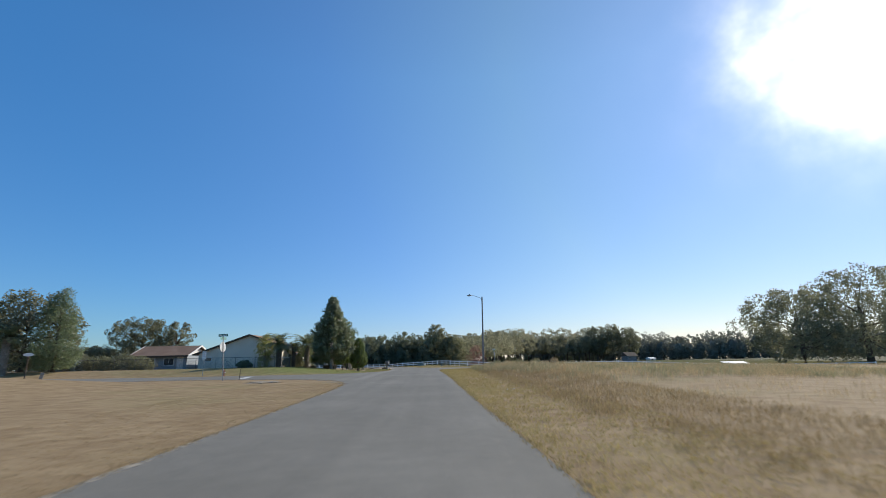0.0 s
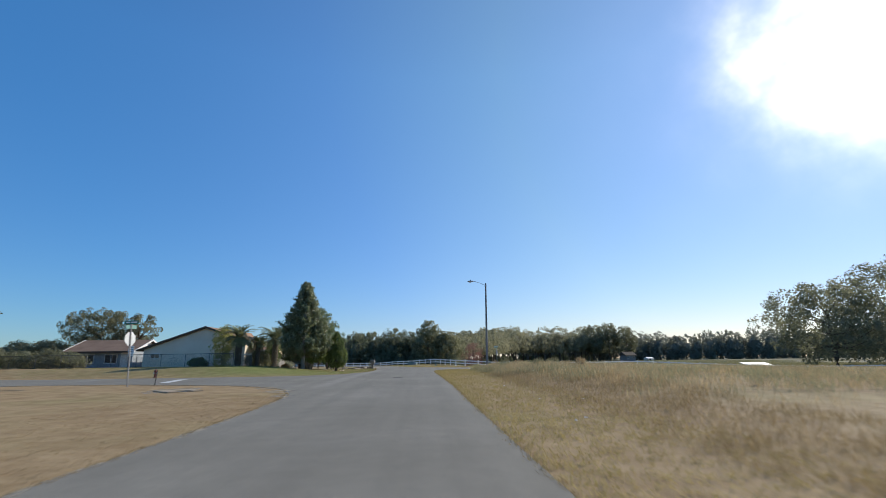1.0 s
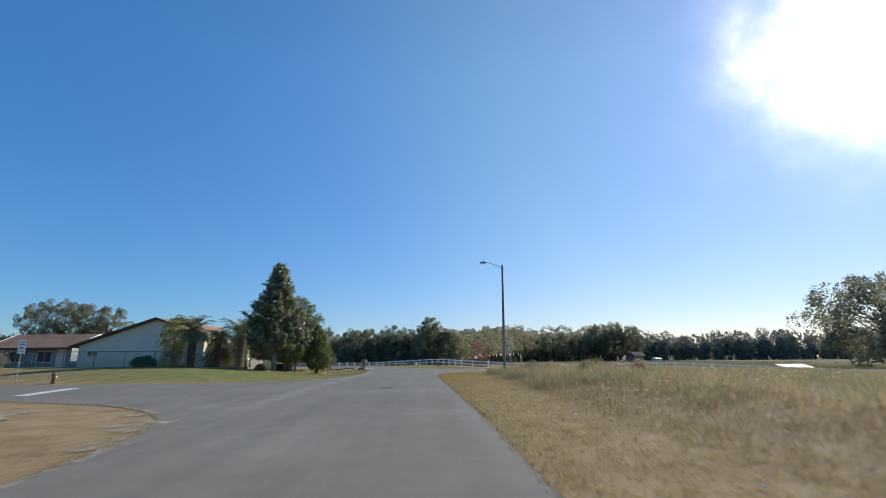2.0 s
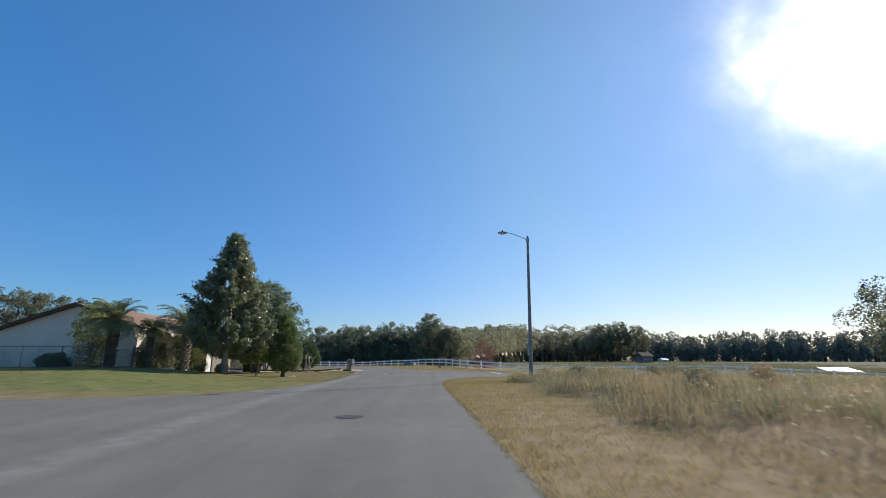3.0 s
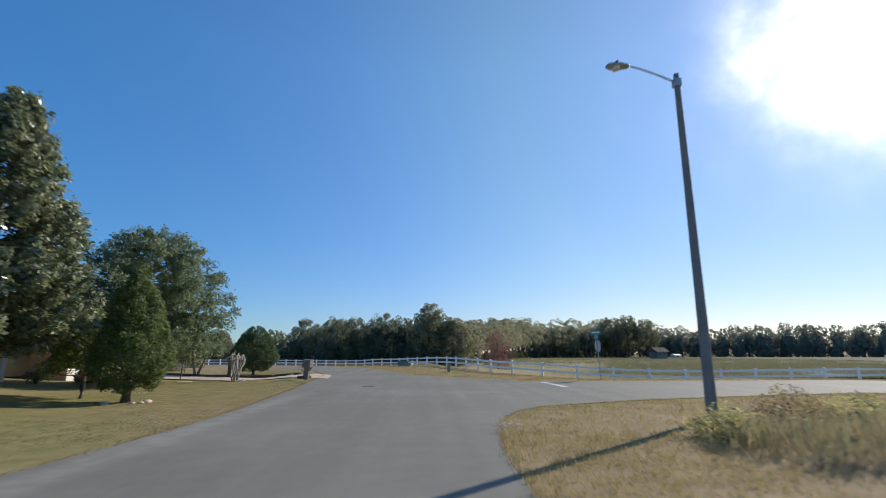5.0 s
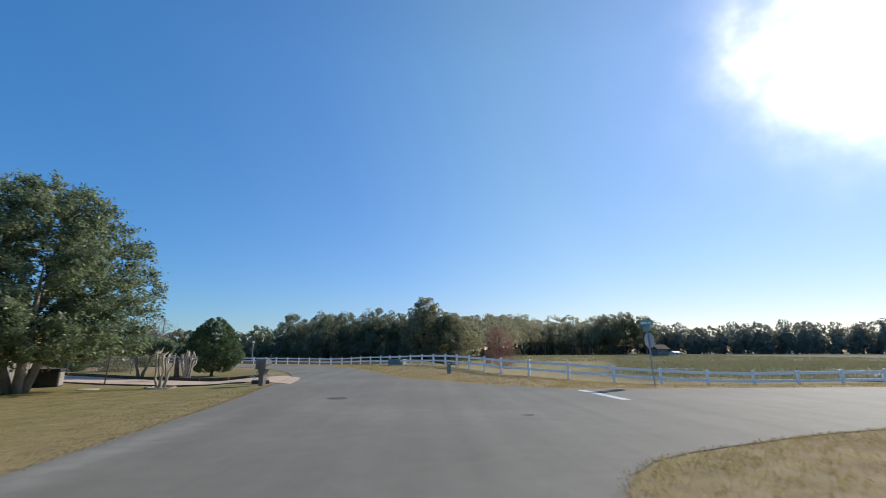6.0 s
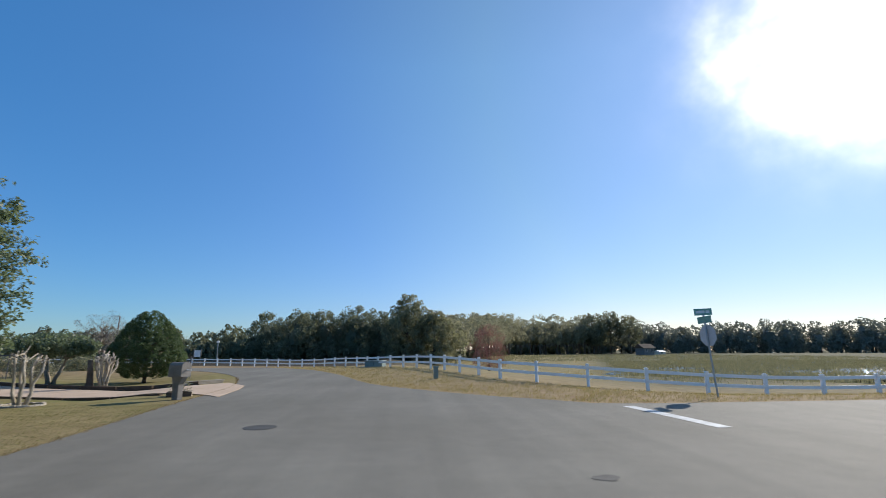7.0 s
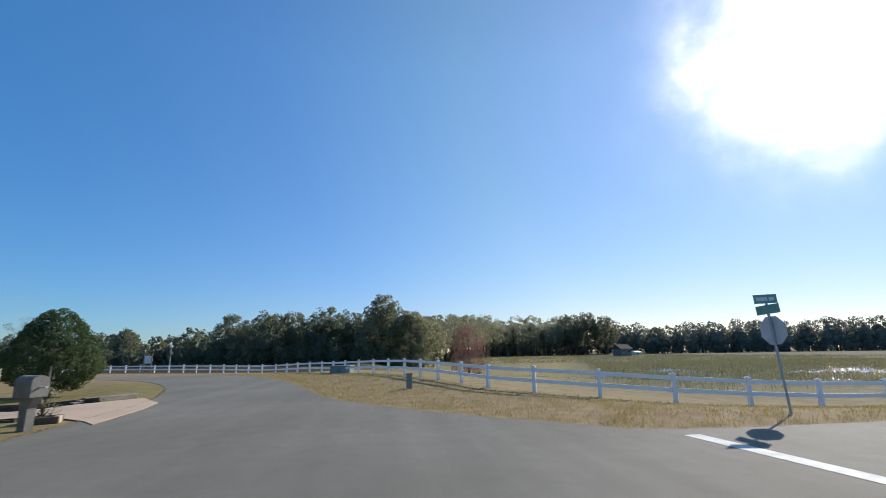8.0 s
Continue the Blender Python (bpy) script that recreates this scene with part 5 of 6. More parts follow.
def build_mailbox():
    x, y = -7.58, 81.35
    t = thing("mailbox", "weathered wooden mailbox on a broad carved post", "mailbox", (x, y, H(x, y)), -28)
    part("post", prism([(-0.13, -0.3), (0.13, -0.3), (0.13, 0.5), (0.3, 0.74), (-0.24, 0.74), (-0.17, 0.5)], -0.09, 0.09), M_WOOD, t)
    body = bmesh.new()
    prof = [(-0.19, 0.74), (0.19, 0.74), (0.19, 1.1)] + [(0.19 * math.cos(a), 1.1 + 0.13 * math.sin(a)) for a in np.linspace(0, math.pi, 9)[1:-1]] + [(-0.19, 1.1)]
    body = prism(prof, -0.3, 0.3)
    bmesh.ops.transform(body, matrix=Matrix.Rotation(radians(90), 4, "Z"), verts=body.verts[:])
    b = part("box", body, M_WOOD, t)
    d = prism([(u * 0.97, (v - 0.74) * 0.97 + 0.75) for u, v in prof], -0.32, -0.302)
    bmesh.ops.transform(d, matrix=Matrix.Rotation(radians(90), 4, "Z"), verts=d.verts[:])
    part("door", d, M_WOOD, b)
    part("latch", boxes((0.31, 0.54, -0.02, 0.02, 0.95, 0.985), bevel=0.006), M_SIGNW, b, "white latch arm")
    part("flag", boxes((0.2, 0.25, 0.192, 0.212, 0.84, 1.42), bevel=0.004), M_WOOD, b)
    t = thing("block_planter", "low dark block planter beside the mailbox", "planter", (-8.1, 82.7, H(-8.1, 82.7)), 20)
    part("front", boxes((-0.4, 0.4, -0.3, -0.18, -0.05, 0.17), bevel=0.02), M_TIMBER, t)
    part("back", boxes((-0.4, 0.4, 0.18, 0.3, -0.05, 0.17), bevel=0.02), M_TIMBER, t)
    part("end", boxes((-0.4, -0.28, -0.18, 0.18, -0.05, 0.17), bevel=0.02), M_TIMBER, t)
    part("end", boxes((0.28, 0.4, -0.18, 0.18, -0.05, 0.17), bevel=0.02), M_CONC, t)
    part("soil", boxes((-0.28, 0.28, -0.18, 0.18, -0.05, 0.1)), M_TIMBER, t)
    shrub("straggly small plant in the block planter", (-8.1, 82.7), 0.15, 0.7, M_OLIVE, 91, (0.08, 0.04), 9, "small_plant")


build_mailbox()


def crape_myrtle(label, at, stems, tall, r, spread, seed):
    """A crape myrtle cut back hard to bare pale stems."""
    rng = np.random.default_rng(seed)
    t = thing("crape_myrtle", label, "tree", (at[0], at[1], H(*at)))
    for k in range(stems):
        a = 2 * math.pi * k / stems + rng.uniform(-0.3, 0.3)
        h = tall * rng.uniform(0.8, 1.05)
        bm = bmesh.new()
        p = [(0.1 * math.cos(a), 0.1 * math.sin(a), -0.1)]
        for j in range(1, 5):
            f = j / 4
            p.append((0.1 * math.cos(a) + spread * f * math.cos(a) + rng.normal() * 0.045, 0.1 * math.sin(a) + spread * f * math.sin(a) + rng.normal() * 0.045, h * f))
        tube(bm, p, [r * 1.5, r * 1.1, r * 0.95, r * 0.9, r * 0.95], 8)
        for j in range(3):
            tube(bm, [p[3], (p[3][0] + rng.normal() * 0.08, p[3][1] + rng.normal() * 0.08, h * 0.75 + 0.18), (p[4][0] + rng.normal() * 0.11, p[4][1] + rng.normal() * 0.11, h * rng.uniform(0.95, 1.15))], [r * 0.5, r * 0.42, r * 0.4], 6)
        part("stem", bm, M_MYRTLE, t, soft=True)
    bm = bmesh.new()
    n = 26
    for j in range(n):
        a = 2 * math.pi * j / n
        m = Matrix.Translation((0.55 * math.cos(a), 0.55 * math.sin(a), 0.03)) @ Matrix.Rotation(a + rng.uniform(-0.2, 0.2), 4, "Z")
        box(bm, -0.06, 0.06, -0.065, 0.065, -0.05, 0.025 + rng.uniform(-0.02, 0.02), 0.015, m)
    part("stone_ring", bm, M_CONC, t)


crape_myrtle("pollarded crape myrtle with bare pale stems on the lawn", (-11.5, 80.05), 5, 1.5, 0.042, 0.27, 101)
crape_myrtle("thick cluster of pollarded crape myrtle stems", (-15.4, 90.6), 9, 1.7, 0.055, 0.34, 102)
t = thing("old_trunk", "thick dark cut-back trunk beside the crape myrtle", "trunk", (-16.0, 90.5, H(-16.0, 90.5)))
part("trunk", tube(bmesh.new(), [(0, 0, -0.1), (-0.02, -0.01, 0.35), (-0.06, -0.02, 0.9), (-0.13, -0.03, 1.45)], [0.24, 0.16, 0.13, 0.11], 9), M_BARK, t, soft=True)


def build_stones():
    rng = np.random.default_rng(401)
    for k in range(6):
        a = rng.uniform(-2.0, 0.3)
        x, y = -10.2 + 0.75 * math.cos(a), 67.6 + 0.7 * math.sin(a)
        bm = bmesh.new()
        bmesh.ops.create_icosphere(bm, subdivisions=2, radius=rng.uniform(0.07, 0.15))
        for v in bm.verts:
            v.co *= 1 + 0.25 * noise.noise(v.co * 9 + Vector((k, 0, 0)))
            v.co.z *= 0.6
        o = part("edging_stone", bm, M_DRIVE, soft=True)
        o.location = (x, y, H(x, y) + 0.02)
        tagged(o, "pale edging stone at the foot of the cedar", "stone", "stones round the cedar")


build_stones()


def build_yard():
    x, y = -17.5, 81.3
    t = thing("storage_chest", "dark weathered storage chest on the lawn", "chest", (x, y, H(x, y)), 22)
    part("body", boxes((-0.72, 0.72, -0.4, 0.4, 0.02, 0.72), bevel=0.04), M_DARK, t)
    part("lid", boxes((-0.77, 0.77, -0.45, 0.45, 0.72, 0.83), bevel=0.03), M_DARK, t)
    part("end_panel", boxes((0.72, 0.75, -0.35, 0.35, 0.08, 0.68)), M_WOOD, t)
    x, y = -47.15, 63.0
    t = thing("tool_shed", "low blue-grey tool shed behind the wire fence", "shed", (x, y, H(x, y)), 8)
    part("wall", boxes((-1.1, 1.1, 0.4, 2.2, -0.2, 1.45), bevel=0.02), M_UTIL, t)
    part("roof", prism([(-1.25, 1.45), (1.25, 1.38), (1.25, 1.46), (-1.25, 1.55)], 0.25, 2.35), M_GALV, t)
    part("door", boxes((-0.45, 0.4, 0.36, 0.4, 0.0, 1.3), bevel=0.01), M_WOOD, t)
    x, y = -30.25, 38.7
    t = thing("marker_board", "short pale weathered board leaning out of the lawn", "board", (x, y, H(x, y)), 15)
    t.matrix_world = pose(x, y, H(x, y), 0, 10, 15)
    part("plank", boxes((-0.13, 0.13, -0.02, 0.02, -0.15, 0.75), bevel=0.008), M_PALE, t)
    x, y = -31.45, 38.7
    t = thing("oval_sign", "white oval plaque on a dark post at the lawn edge", "sign", (x, y, H(x, y)), 30)
    part("post", boxes((-0.04, 0.04, -0.04, 0.04, -0.2, 2.2), bevel=0.01), M_TIMBER, t)
    bm = lathe([(0.5, -0.025), (0.5, 0.025)], 24)
    bmesh.ops.holes_fill(bm, edges=bm.edges[:])
    bmesh.ops.transform(bm, matrix=Matrix.Translation((0, -0.07, 2.1)) @ Matrix.Diagonal((0.66, 1, 0.26, 1)) @ Matrix.Rotation(radians(90), 4, "X"), verts=bm.verts[:])
    part("plaque", bm, M_SIGNW, t)
    x, y = -14.1, 79.4
    t = thing("stepping_stone", "round pale stepping stone in the lawn", "stone", (x, y, H(x, y)))
    part("disc", lathe([(0.4, -0.08), (0.4, 0.02), (0.36, 0.04), (0.1, 0.045)], 20), M_CONC, t)
    x, y = -17.65, 86.0
    t = thing("clothes_pole", "thin leaning dark pole at the driveway edge", "pole", (x, y, H(x, y)))
    t.matrix_world = pose(x, y, H(x, y), 0, 4, 0)
    part("pole", pole_round(0.036, -0.2, 1.75), M_TIMBER, t)
    # wire fence of the side yard, with posts and a top rail
    wire_fence("back_fence", "grey chain-link fence behind the yard", [(-36, 98.6), (-31.0, 98.2), (-21.5, 97.4)], 1.5)
    tree("flat_tree", "flat-topped dark green tree in the yard", (-20.3, 94.0), 2.6, 1.8, lambda u: 1.9 * math.sin(math.pi * min(1, 0.25 + 0.7 * u)) ** 0.5, (0.16, 0.08), M_LIG, 230, 50, 0.2, 103, 0.1, 0.3, 0.2, stems=3, lean=0.7, bark=M_PALE)
    tree("bare_tree", "leafless grey tree beyond the yard", (-43.2, 136), 7.2, 2.0, oak_shape(3.4), (0.42, 0.022), M_PALE, 120, 34, 0.34, 104, 0.18, 0.2, 0.3, bark=M_PALE, limb_count=80)
    t = thing("utility_pole", "plain wooden utility pole", "pole", (-43.4, 140.0, H(-43.4, 140)))
    part("pole", lathe([(0.11, -0.3), (0.08, 7.3)], 10), M_WOOD, t)
    shrub("round green bush along the back fence", (-29.3, 100.0), 0.9, 1.1, M_CEDAR, 110, (0.16, 0.08), 70)
    shrub("dull brown bush along the back fence", (-25.7, 100.2), 1.3, 1.1, M_MOSSOAK, 111, (0.16, 0.05), 70)
    for k, bx in enumerate((-47, -43.5, -40, -36.8, -33.6, -30.6, -28)):
        shrub("dull brownish scrub beyond the back fence", (bx, 110 + 1.2 * math.sin(3.0 * k)), 1.6, 1.0 + 0.3 * (k % 3), M_OAK if k % 2 else M_OLIVE, 130 + k, (0.2, 0.1), 60, "scrub_bush")


def wire_fence(name, label, line, tall):
    """Chain link on steel posts."""
    t = thing(name, label, "fence", kind="structure")
    pts = curve_points(line, 2.6)
    for p in pts:
        o = part("post", pole_round(0.03, -0.2, tall + 0.05, 8), M_WIRE, t)
        o.location = (p[0], p[1], H(*p))
    rail, wire = bmesh.new(), []
    for a, b in zip(pts, pts[1:]):
        A, B = np.array([*a, H(*a)]), np.array([*b, H(*b)])
        tube(rail, [A + [0, 0, tall], B + [0, 0, tall]], [0.026, 0.026], 6, False)
        n = int(np.linalg.norm(B - A) / 0.09)
        run = tall / np.linalg.norm(B - A)
        for k in range(n):
            for s in (1, -1):
                f0 = k / n
                f1 = f0 + s * run
                z0, z1 = 0.05, tall
                if f1 > 1:
                    z1 = z0 + (tall - z0) * (1 - f0) / run
                    f1 = 1
                if f1 < 0:
                    z1 = z0 + (tall - z0) * f0 / run
                    f1 = 0
                p, q = A + (B - A) * f0 + [0, 0, z0], A + (B - A) * f1 + [0, 0, z1]
                e = np.array([0, 0, 0.006])
                wire.append([p - e, q - e, q + e, p + e])
    part("top_rail", rail, M_WIRE, t)
    tagged(part("chain_link", quads("chain_link", np.array(wire)), M_WIRE, t), kind="stuff")


build_yard()
wire_fence("yard_fence", "grey chain-link fence along the lawn in front of the house", [(-62, 62.6), (-45, 63.6), (-30, 63.9), (-22.6, 63.6), (-20.0, 63.5)], 1.35)
wire_fence("yard_fence", "short piece of chain-link fence beside the gate", [(-18.5, 63.45), (-17.3, 63.4)], 1.35)


def build_wire_gate():
    x, y = -20.0, 63.5
    t = thing("wire_gate", "narrow chain-link gate with a pale top bar", "gate", (x, y, H(x, y)))
    for px in (0.0, 1.5):
        part("post", boxes((px - 0.04, px + 0.04, -0.04, 0.04, -0.2, 1.38), bevel=0.015), M_TIMBER, t)
    part("top_bar", boxes((0.05, 1.45, -0.02, 0.02, 1.2, 1.25), bevel=0.01), M_TRIM, t, "pale top bar")
    for zx in (0.06, 1.4):
        part("side_bar", boxes((zx, zx + 0.035, -0.015, 0.015, 0.08, 1.2), bevel=0.008), M_WIRE, t)
    part("bottom_bar", boxes((0.1, 1.4, -0.015, 0.015, 0.08, 0.115), bevel=0.008), M_WIRE, t)
    wires = [[(p, 0, 0.1), (p + g, 0, 1.2), (p + g + 0.012, 0, 1.2), (p + 0.012, 0, 0.1)] for p in np.arange(0.1, 1.38, 0.09) for g in (-0.04, 0.04)]
    part("chain_link", quads("chain_link", np.array(wires)), M_WIRE, t)


build_wire_gate()


def paper_scrap(label, at, size, seed):
    """A crumpled sheet lying in the grass."""
    g = np.random.default_rng(seed)
    bm = bmesh.new()
    bmesh.ops.create_grid(bm, x_segments=4, y_segments=4, size=size)
    for v in bm.verts:
        v.co.z = abs(g.normal()) * size * 0.45 + 0.04
        v.co.x *= g.uniform(0.7, 1.1)
    bmesh.ops.solidify(bm, geom=bm.faces[:], thickness=0.003)
    t = part("paper_scrap", bm, M_TRIM)
    t.matrix_world = pose(at[0], at[1], H(*at), 0, 0, 40 * seed)
    tagged(t, label, "litter", "litter on the verge")


for k, (px, py, pr) in enumerate(((3.72, 22.6, 0.034), (4.08, 23.0, 0.034), (4.12, 27.8, 0.03), (3.95, 34.2, 0.04), (5.4, 27.2, 0.03))):
    paper_scrap("small crumpled white scrap in the dry grass", (px, py), pr, k + 1)


def build_utilities():
    x, y = -2.55, 107.5
    t = thing("utility_cabinet", "grey-green utility cabinet on a pad by the fence", "cabinet", (x, y, H(x, y)), -18)
    part("pad", boxes((-1.25, 1.25, -0.75, 0.75, -0.1, 0.06)), M_CONC, t)
    part("body", boxes((-0.82, 0.82, -0.5, 0.5, 0.04, 0.52), bevel=0.03), M_UTIL, t)
    part("lid", boxes((-0.86, 0.86, -0.54, 0.54, 0.52, 0.6), bevel=0.03), M_UTIL, t)
    part("door_seam", boxes((-0.012, 0.012, -0.506, -0.5, 0.1, 0.5)), M_DARK, t)
    x, y = 1.68, 90.0
    t = thing("utility_pedestal", "short grey-green utility pedestal on the verge", "pedestal", (x, y, H(x, y)), 15)
    part("body", boxes((-0.11, 0.11, -0.09, 0.09, -0.1, 0.56), bevel=0.015), M_UTIL, t)
    part("cap", boxes((-0.125, 0.125, -0.105, 0.105, 0.56, 0.66), bevel=0.02), M_UTIL, t)
    # made-up raised sheet in place of an unidentified flat white patch
    x, y = 72.8, 114.5
    t = thing("white_sheet", "white sheet on short posts, made up for a flat white patch", "shelter", (x, y, H(x, y)), 0)
    part("roof", swap(prism([(-1.6, 0.32), (1.9, 1.1), (1.9, 1.16), (-1.6, 0.38)], -2.8, 2.8)), M_WHITE, t)
    for px in (-2.5, 2.5):
        for py, ph in ((-1.3, 0.4), (1.6, 1.03)):
            part("post", boxes((px - 0.05, px + 0.05, py - 0.05, py + 0.05, -0.3, ph)), M_GALV, t)
    x, y = 121, 296
    t = thing("far_house", "dark-roofed grey far house at the edge of the trees", "house", (x, y, H(x, y)), 15)
    part("wall", boxes((-3.2, 3.2, -3, 3, -0.5, 3.8)), M_POLE, t)
    part("roof", swap(prism([(-3.8, 3.7), (3.8, 3.7), (0, 5.9)], -4.0, 4.0)), M_TIMBER, t)
    for wx in (-2.3, 1.1):
        window(t, wx, wx + 1.2, -3.0, 2.0, 3.2)
    # a pale shed shape in place of a white vehicle far off, below the trees
    t = thing("far_white_block", "small pale shed shape standing in for a white vehicle", "shed", (160, 352, H(160, 352)), 20)
    part("wall", boxes((-2.6, 2.6, -2, 2, -0.5, 1.7)), M_STUCCO, t)
    part("roof", swap(prism([(-2.4, 1.65), (2.4, 1.65), (0, 2.5)], -3, 3)), M_TRIM, t)
    part("window", boxes((-1.3, 0.1, -2.05, -2, 0.6, 1.3)), M_GLASS, t)


build_utilities()


def build_pond():
    o = [(x, y) for x, y in curve_points([(21, 115), (25, 110), (31, 105), (40, 103.5), (55, 107), (76, 119), (96, 140), (105, 163), (90, 173), (66, 160), (45, 140), (29, 126), (21, 115)], 3.0)][:-1]
    bm = sheet(o, 0, 400)
    for v in bm.verts:
        v.co.z = -1.12
    tagged(part("pond", bm, M_WATER), "shallow marshy pond reflecting the bright sky", "water", kind="structure")


build_pond()


# ---- grass and weeds ----
def blades(rng, xy, tall, width, lean=0.5):
    """Upright blades at the given places."""
    n = len(xy)
    z = height(xy[:, 0], xy[:, 1])
    h = tall * rng.uniform(0.45, 1.2, n)
    a = rng.uniform(0, 2 * np.pi, n)
    b = rng.uniform(0, 2 * np.pi, n)
    base = np.stack([xy[:, 0], xy[:, 1], z - 0.01], 1)
    side = np.stack([np.cos(b), np.sin(b), np.zeros(n)], 1) * width
    tip = base + np.stack([np.cos(a) * h * lean * rng.uniform(0, 1, n), np.sin(a) * h * lean * rng.uniform(0, 1, n), h], 1)
    mid = base * 0.45 + tip * 0.55 + np.stack([np.zeros(n), np.zeros(n), h * 0.1], 1)
    return np.stack([base - side, mid - side * 0.7, tip, mid + side * 0.7], 1)


def edge_x(line, y):
    l = curve_points(line, 0.5)
    return np.interp(y, l[:, 1], l[:, 0])


def build_grass():
    rng = np.random.default_rng(121)

    def tufts(centres, each, spread):
        return np.repeat(centres, each, 0) + rng.normal(size=(len(centres) * each, 2)) * spread

    def add(name, label, q, mat):
        tagged(part(name, quads(name, q), mat), label, "grass", kind="stuff")

    # golden verge on the field side
    y = rng.uniform(4, 61, 9000)
    x = edge_x(MAIN_R[:10], y) + 0.03 + rng.uniform(0, 1, 9000) ** 1.3 * 4.2
    add("verge_grass", "coarse golden dry grass on the verge", blades(rng, tufts(np.stack([x, y], 1), 6, 0.08), 0.085, 0.009, 1.0), M_GOLD)
    # ragged tufts that overhang the edges of the asphalt
    for line in (MAIN_L, WEST_S[:6], WEST_N[1:14], MAIN_R[:15]):
        e = curve_points(line, 0.07)
        d = np.gradient(e, axis=0)
        nr = np.stack([d[:, 1], -d[:, 0]], 1)
        nr /= np.linalg.norm(nr, axis=1)[:, None]
        off = rng.normal(size=(len(e), 1)) * 0.05
        add("edge_grass", "ragged dry grass along the edge of the asphalt", blades(rng, tufts(e + nr * off, 5, 0.03), 0.06, 0.008, 1.2), M_DRYGRASS)
    # the corner of the empty lot
    x = rng.uniform(1.4, 34, 9000)
    top = np.interp(x, [1.1, 1.85, 3.1, 5.8, 9, 16, 30, 40], [60.2, 63.3, 65.4, 66.8, 67.9, 69.4, 70.6, 71])
    y = top - 0.05 - rng.uniform(0, 1, 9000) ** 1.3 * 9
    ok = (x > 1.5) & (x > edge_x(MAIN_R[:12], y) + 0.05)
    add("corner_grass", "dry grass on the corner of the empty lot", blades(rng, tufts(np.stack([x, y], 1)[ok], 5, 0.09), 0.09, 0.009, 1.0), M_GOLD)
    # short lawn edge on the west side
    y = rng.uniform(3, 32, 7000)
    x = edge_x(MAIN_L, y) - 0.02 - rng.uniform(0, 1, 7000) ** 1.5 * 6
    add("lawn_edge_grass", "short dry grass along the road edge", blades(rng, tufts(np.stack([x, y], 1), 4, 0.06), 0.034, 0.008, 1.0), M_DRYGRASS)
    # green lawn with dry edges by the magnolia
    y = rng.uniform(60, 80, 9000)
    x = edge_x(WEST_N[5:12], y) - 0.02 - rng.uniform(0, 1, 9000) ** 1.4 * 9
    add("lawn_grass", "short lawn grass going dry and golden", blades(rng, tufts(np.stack([x, y], 1), 5, 0.12), 0.032, 0.008, 1.0), M_LAWNDRY)
    x, y = rng.uniform(-34, -6.5, 12000), rng.uniform(50.4, 63, 12000)
    ok = y > np.interp(x, [-34, -14, -9.6, -7.6, -6.5], [50.0, 49.6, 50.5, 52.1, 54.6])
    green = ok & (np.abs(x + 13.5 + rng.normal(size=12000) * 2) < 6) & (y > 52.8 + rng.normal(size=12000) * 0.9)
    add("lawn_grass", "short green lawn grass in front of the house", blades(rng, tufts(np.stack([x, y], 1)[green], 5, 0.12), 0.035, 0.009, 1.0), M_LAWN)
    add("lawn_grass", "short half-dry lawn grass beside the street", blades(rng, tufts(np.stack([x, y], 1)[ok & ~green], 4, 0.12), 0.035, 0.009, 1.0), M_LAWNDRY)
    # strip between the road and the white fence
    n = curve_points(NORTH_E, 0.5)
    n = n[(n[:, 1] < 112) & (n[:, 0] < 40)]
    k = rng.integers(0, len(n) - 1, 9000)
    d = n[k + 1] - n[k]
    nr = np.stack([-d[:, 1], d[:, 0]], 1)
    nr /= np.linalg.norm(nr, axis=1)[:, None]
    p = n[k] + nr * (0.05 + rng.uniform(0, 1, (9000, 1)) ** 1.3 * 6) + rng.normal(size=(9000, 2)) * 0.2
    keep = ((n[k] - p) * nr).sum(1) < -0.02
    add("fence_strip_grass", "dry golden grass between the road and the fence", blades(rng, tufts(p[keep], 5, 0.08), 0.1, 0.009, 0.9), M_GOLD)

    # tall weeds on the bank of the empty lot
    def weeds(label, cs, each, tall, spread, mat, width=0.012):
        add("weeds", label, blades(rng, tufts(cs, each, spread), tall, width, 0.6), mat)

    def region(n, x0, x1, y0, y1):
        return np.stack([rng.uniform(x0, x1, n), rng.uniform(y0, y1, n)], 1)

    front = region(130, 5.4, 9, 42, 60)
    front[:, 0] += 0.9 * np.sin(front[:, 1] * 0.7)
    weeds("tall golden seeding weeds on the bank", front[:60], 60, 0.6, 0.3, M_WEED, 0.01)
    weeds("tall grey-green seeding weeds on the bank", front[60:], 60, 0.56, 0.3, M_WEEDG, 0.01)
    weeds("grey-green weeds on the bank", region(46, 5.4, 9, 46, 61), 130, 0.38, 0.38, M_WEEDG, 0.012)
    weeds("golden weeds across the empty lot", region(700, 7, 30, 26, 62), 28, 0.42, 0.35, M_WEED, 0.012)
    weeds("grey-green weeds across the empty lot", region(560, 7, 32, 26, 63), 44, 0.4, 0.4, M_WEEDG, 0.014)
    weeds("dry weeds across the empty lot", region(2000, 6, 60, -5, 66), 13, 0.28, 0.5, M_WEED, 0.014)
    weeds("sparse dry weeds behind the verge", region(1500, 4.6, 10, 4, 46), 16, 0.2, 0.3, M_DRYGRASS, 0.01)
    sp = region(1400, 5.2, 18, 34, 61)
    c = np.stack([sp[:, 0], sp[:, 1], height(sp[:, 0], sp[:, 1]) + rng.uniform(0.2, 0.55, 1400)], 1)
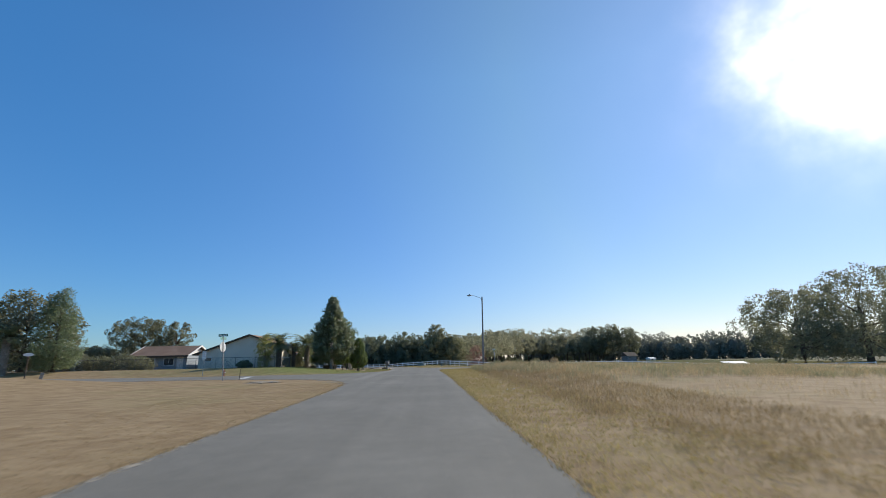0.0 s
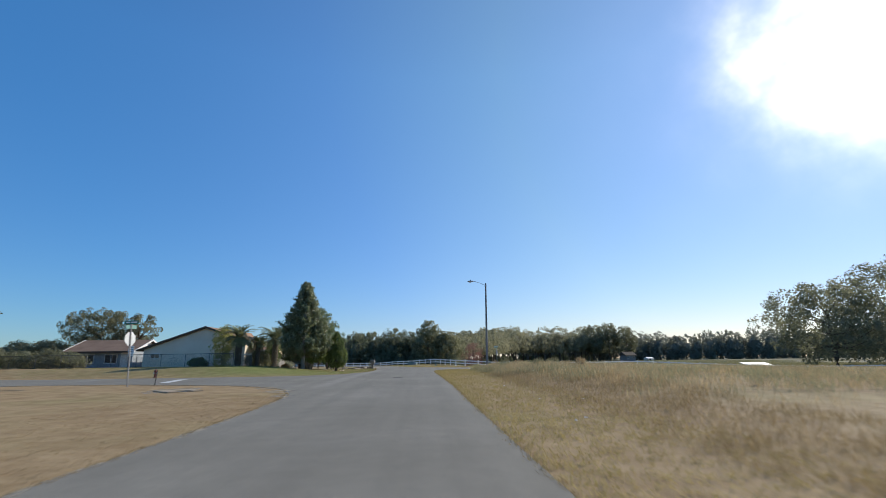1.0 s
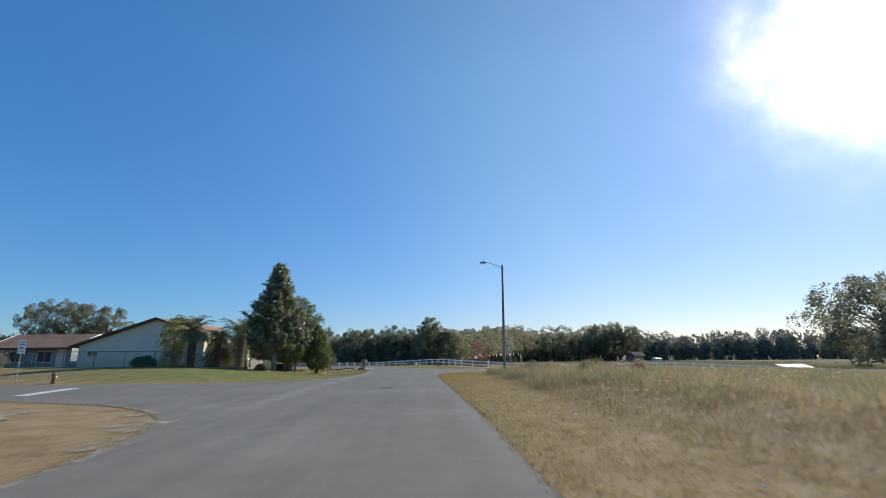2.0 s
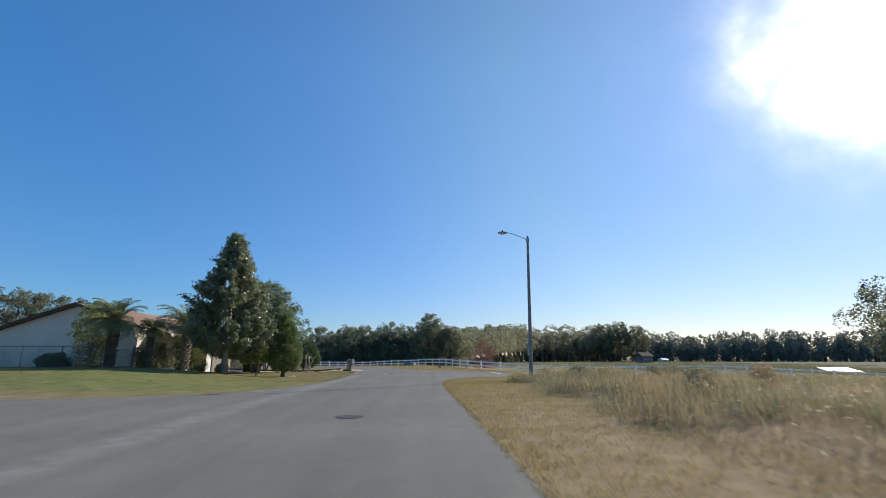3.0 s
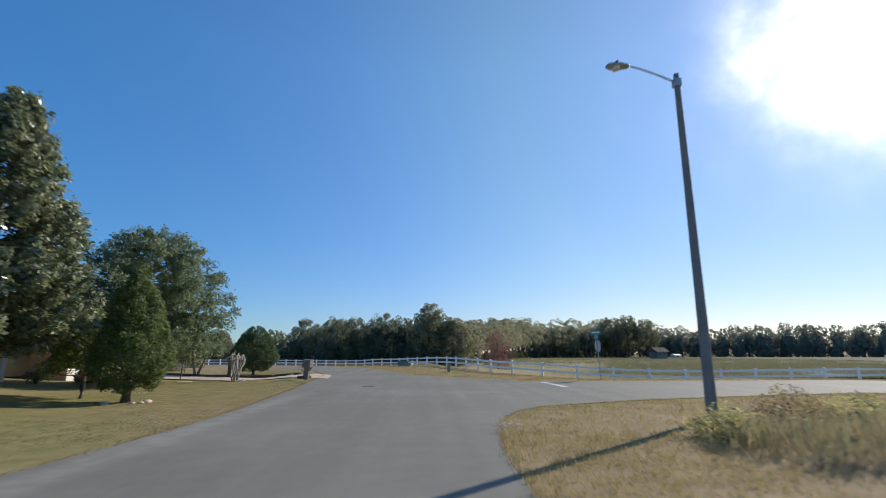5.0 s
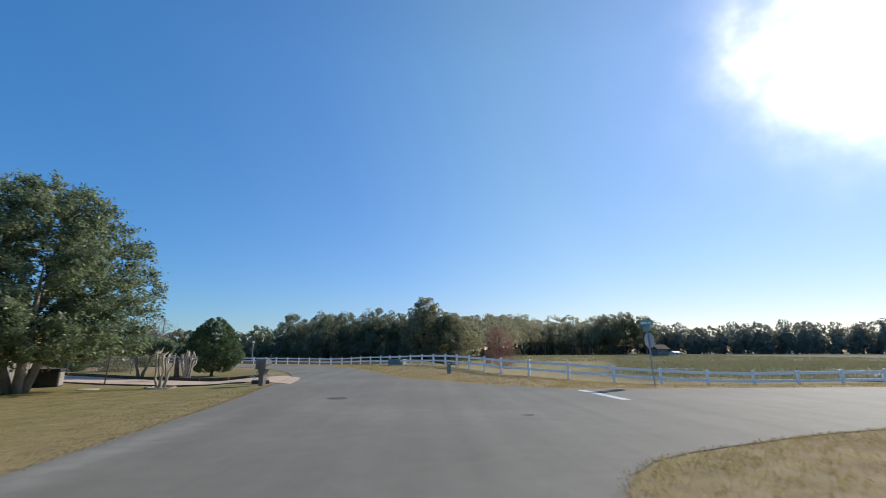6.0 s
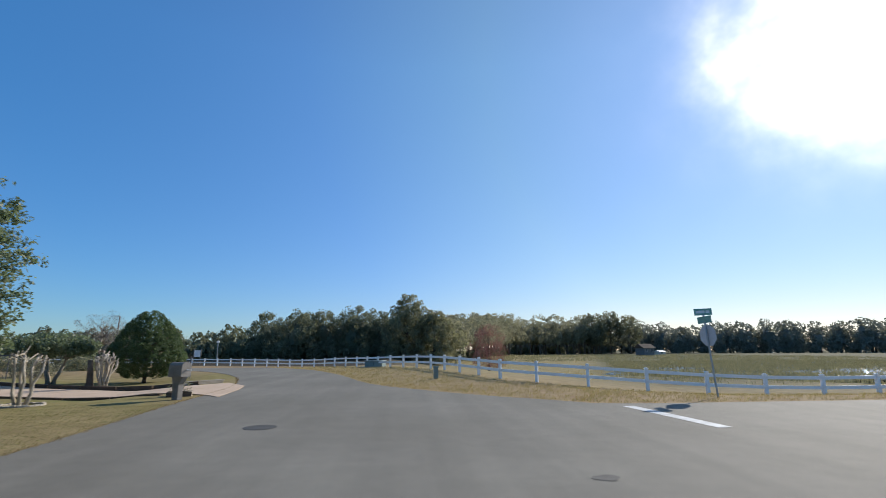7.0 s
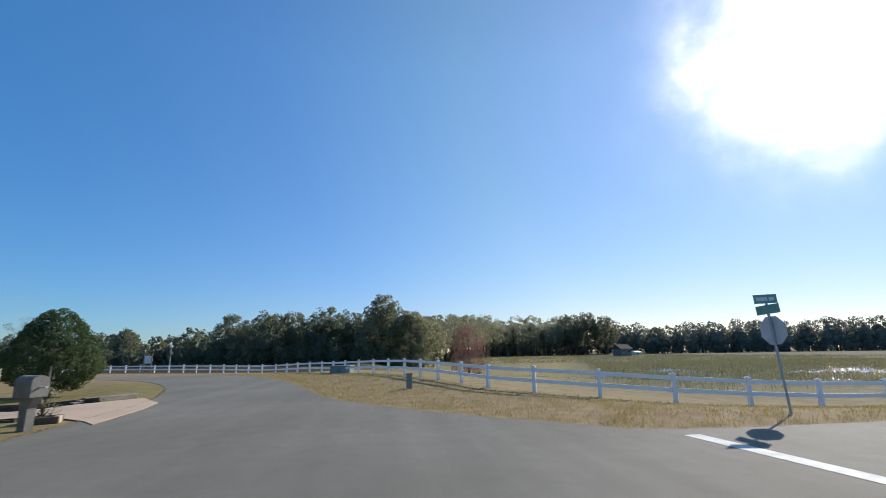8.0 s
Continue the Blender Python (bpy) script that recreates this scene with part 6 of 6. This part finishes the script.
    add("seed_heads", "pale fluffy seed heads among the weeds", leaf_quads(rng, c, 0.09, 0.03), M_SEED)
    pads = region(3000, 12, 130, 92, 190)
    rise = pads[:, 0] < 0.4 * pads[:, 1] - 24
    weeds("short dry grass on the rise beyond the fence", pads[rise], 18, 0.14, 0.8, M_GOLD, 0.03)
    wet = ~rise & ((pads[:, 0] > 60) | (pads[:, 1] < 103) | (pads[:, 1] > 172))
    weeds("marsh grass round the pond", pads[wet], 14, 0.3, 0.6, M_MARSH, 0.04)
    reeds = region(900, 12, 110, 92, 160)
    weeds("dry reeds at the pond", reeds[reeds[:, 0] > 0.4 * reeds[:, 1] - 23], 14, 0.36, 0.5, M_WEEDG, 0.03)
    # low growth in the shallows leaves streaks of open water
    pr = region(9500, 20, 105, 102, 174)
    open_water = np.array([noise.noise(Vector((a * 0.07, b * 0.16, 3.1))) + 0.5 * noise.noise(Vector((a * 0.3, b * 0.5, 9.7))) for a, b in pr])
    pr = pr[(pr[:, 0] > 0.4 * pr[:, 1] - 22) & (open_water < np.interp(pr[:, 0], [30, 46], [0.5, 0.16]))]
    q = blades(rng, tufts(pr, 8, 0.6), 0.4, 0.07, 0.6)
    q[:, :, 2] += np.maximum(0, -1.16 - height(q[:, 0, 0], q[:, 0, 1]))[:, None]
    add("weeds", "marsh grass standing in the pond", q, M_MARSH)
    weeds("rank grass on the far field", region(1300, 12, 160, 185, 330), 16, 0.6, 1.2, M_MARSH, 0.11)
    for k, (x, y, r, h) in enumerate(((5.3, 59.8, 0.6, 0.42), (8.3, 60.6, 0.7, 0.5), (10.4, 59.6, 0.8, 0.5))):
        shrub("leafy yellow-green weed clump beside the street lamp", (x, y), r, h, M_HERB, 260 + k, (0.1, 0.035), 45, "weed_clump")
    for k in range(11):
        x, y = rng.uniform(5.6, 13), rng.uniform(46, 61)
        shrub("low weed bush on the bank of the empty lot", (x, y), rng.uniform(0.3, 0.6), rng.uniform(0.3, 0.62), M_WEED if k % 2 else M_WEEDG, 200 + k, (0.09, 0.035), 50, "weed_bush")


build_grass()
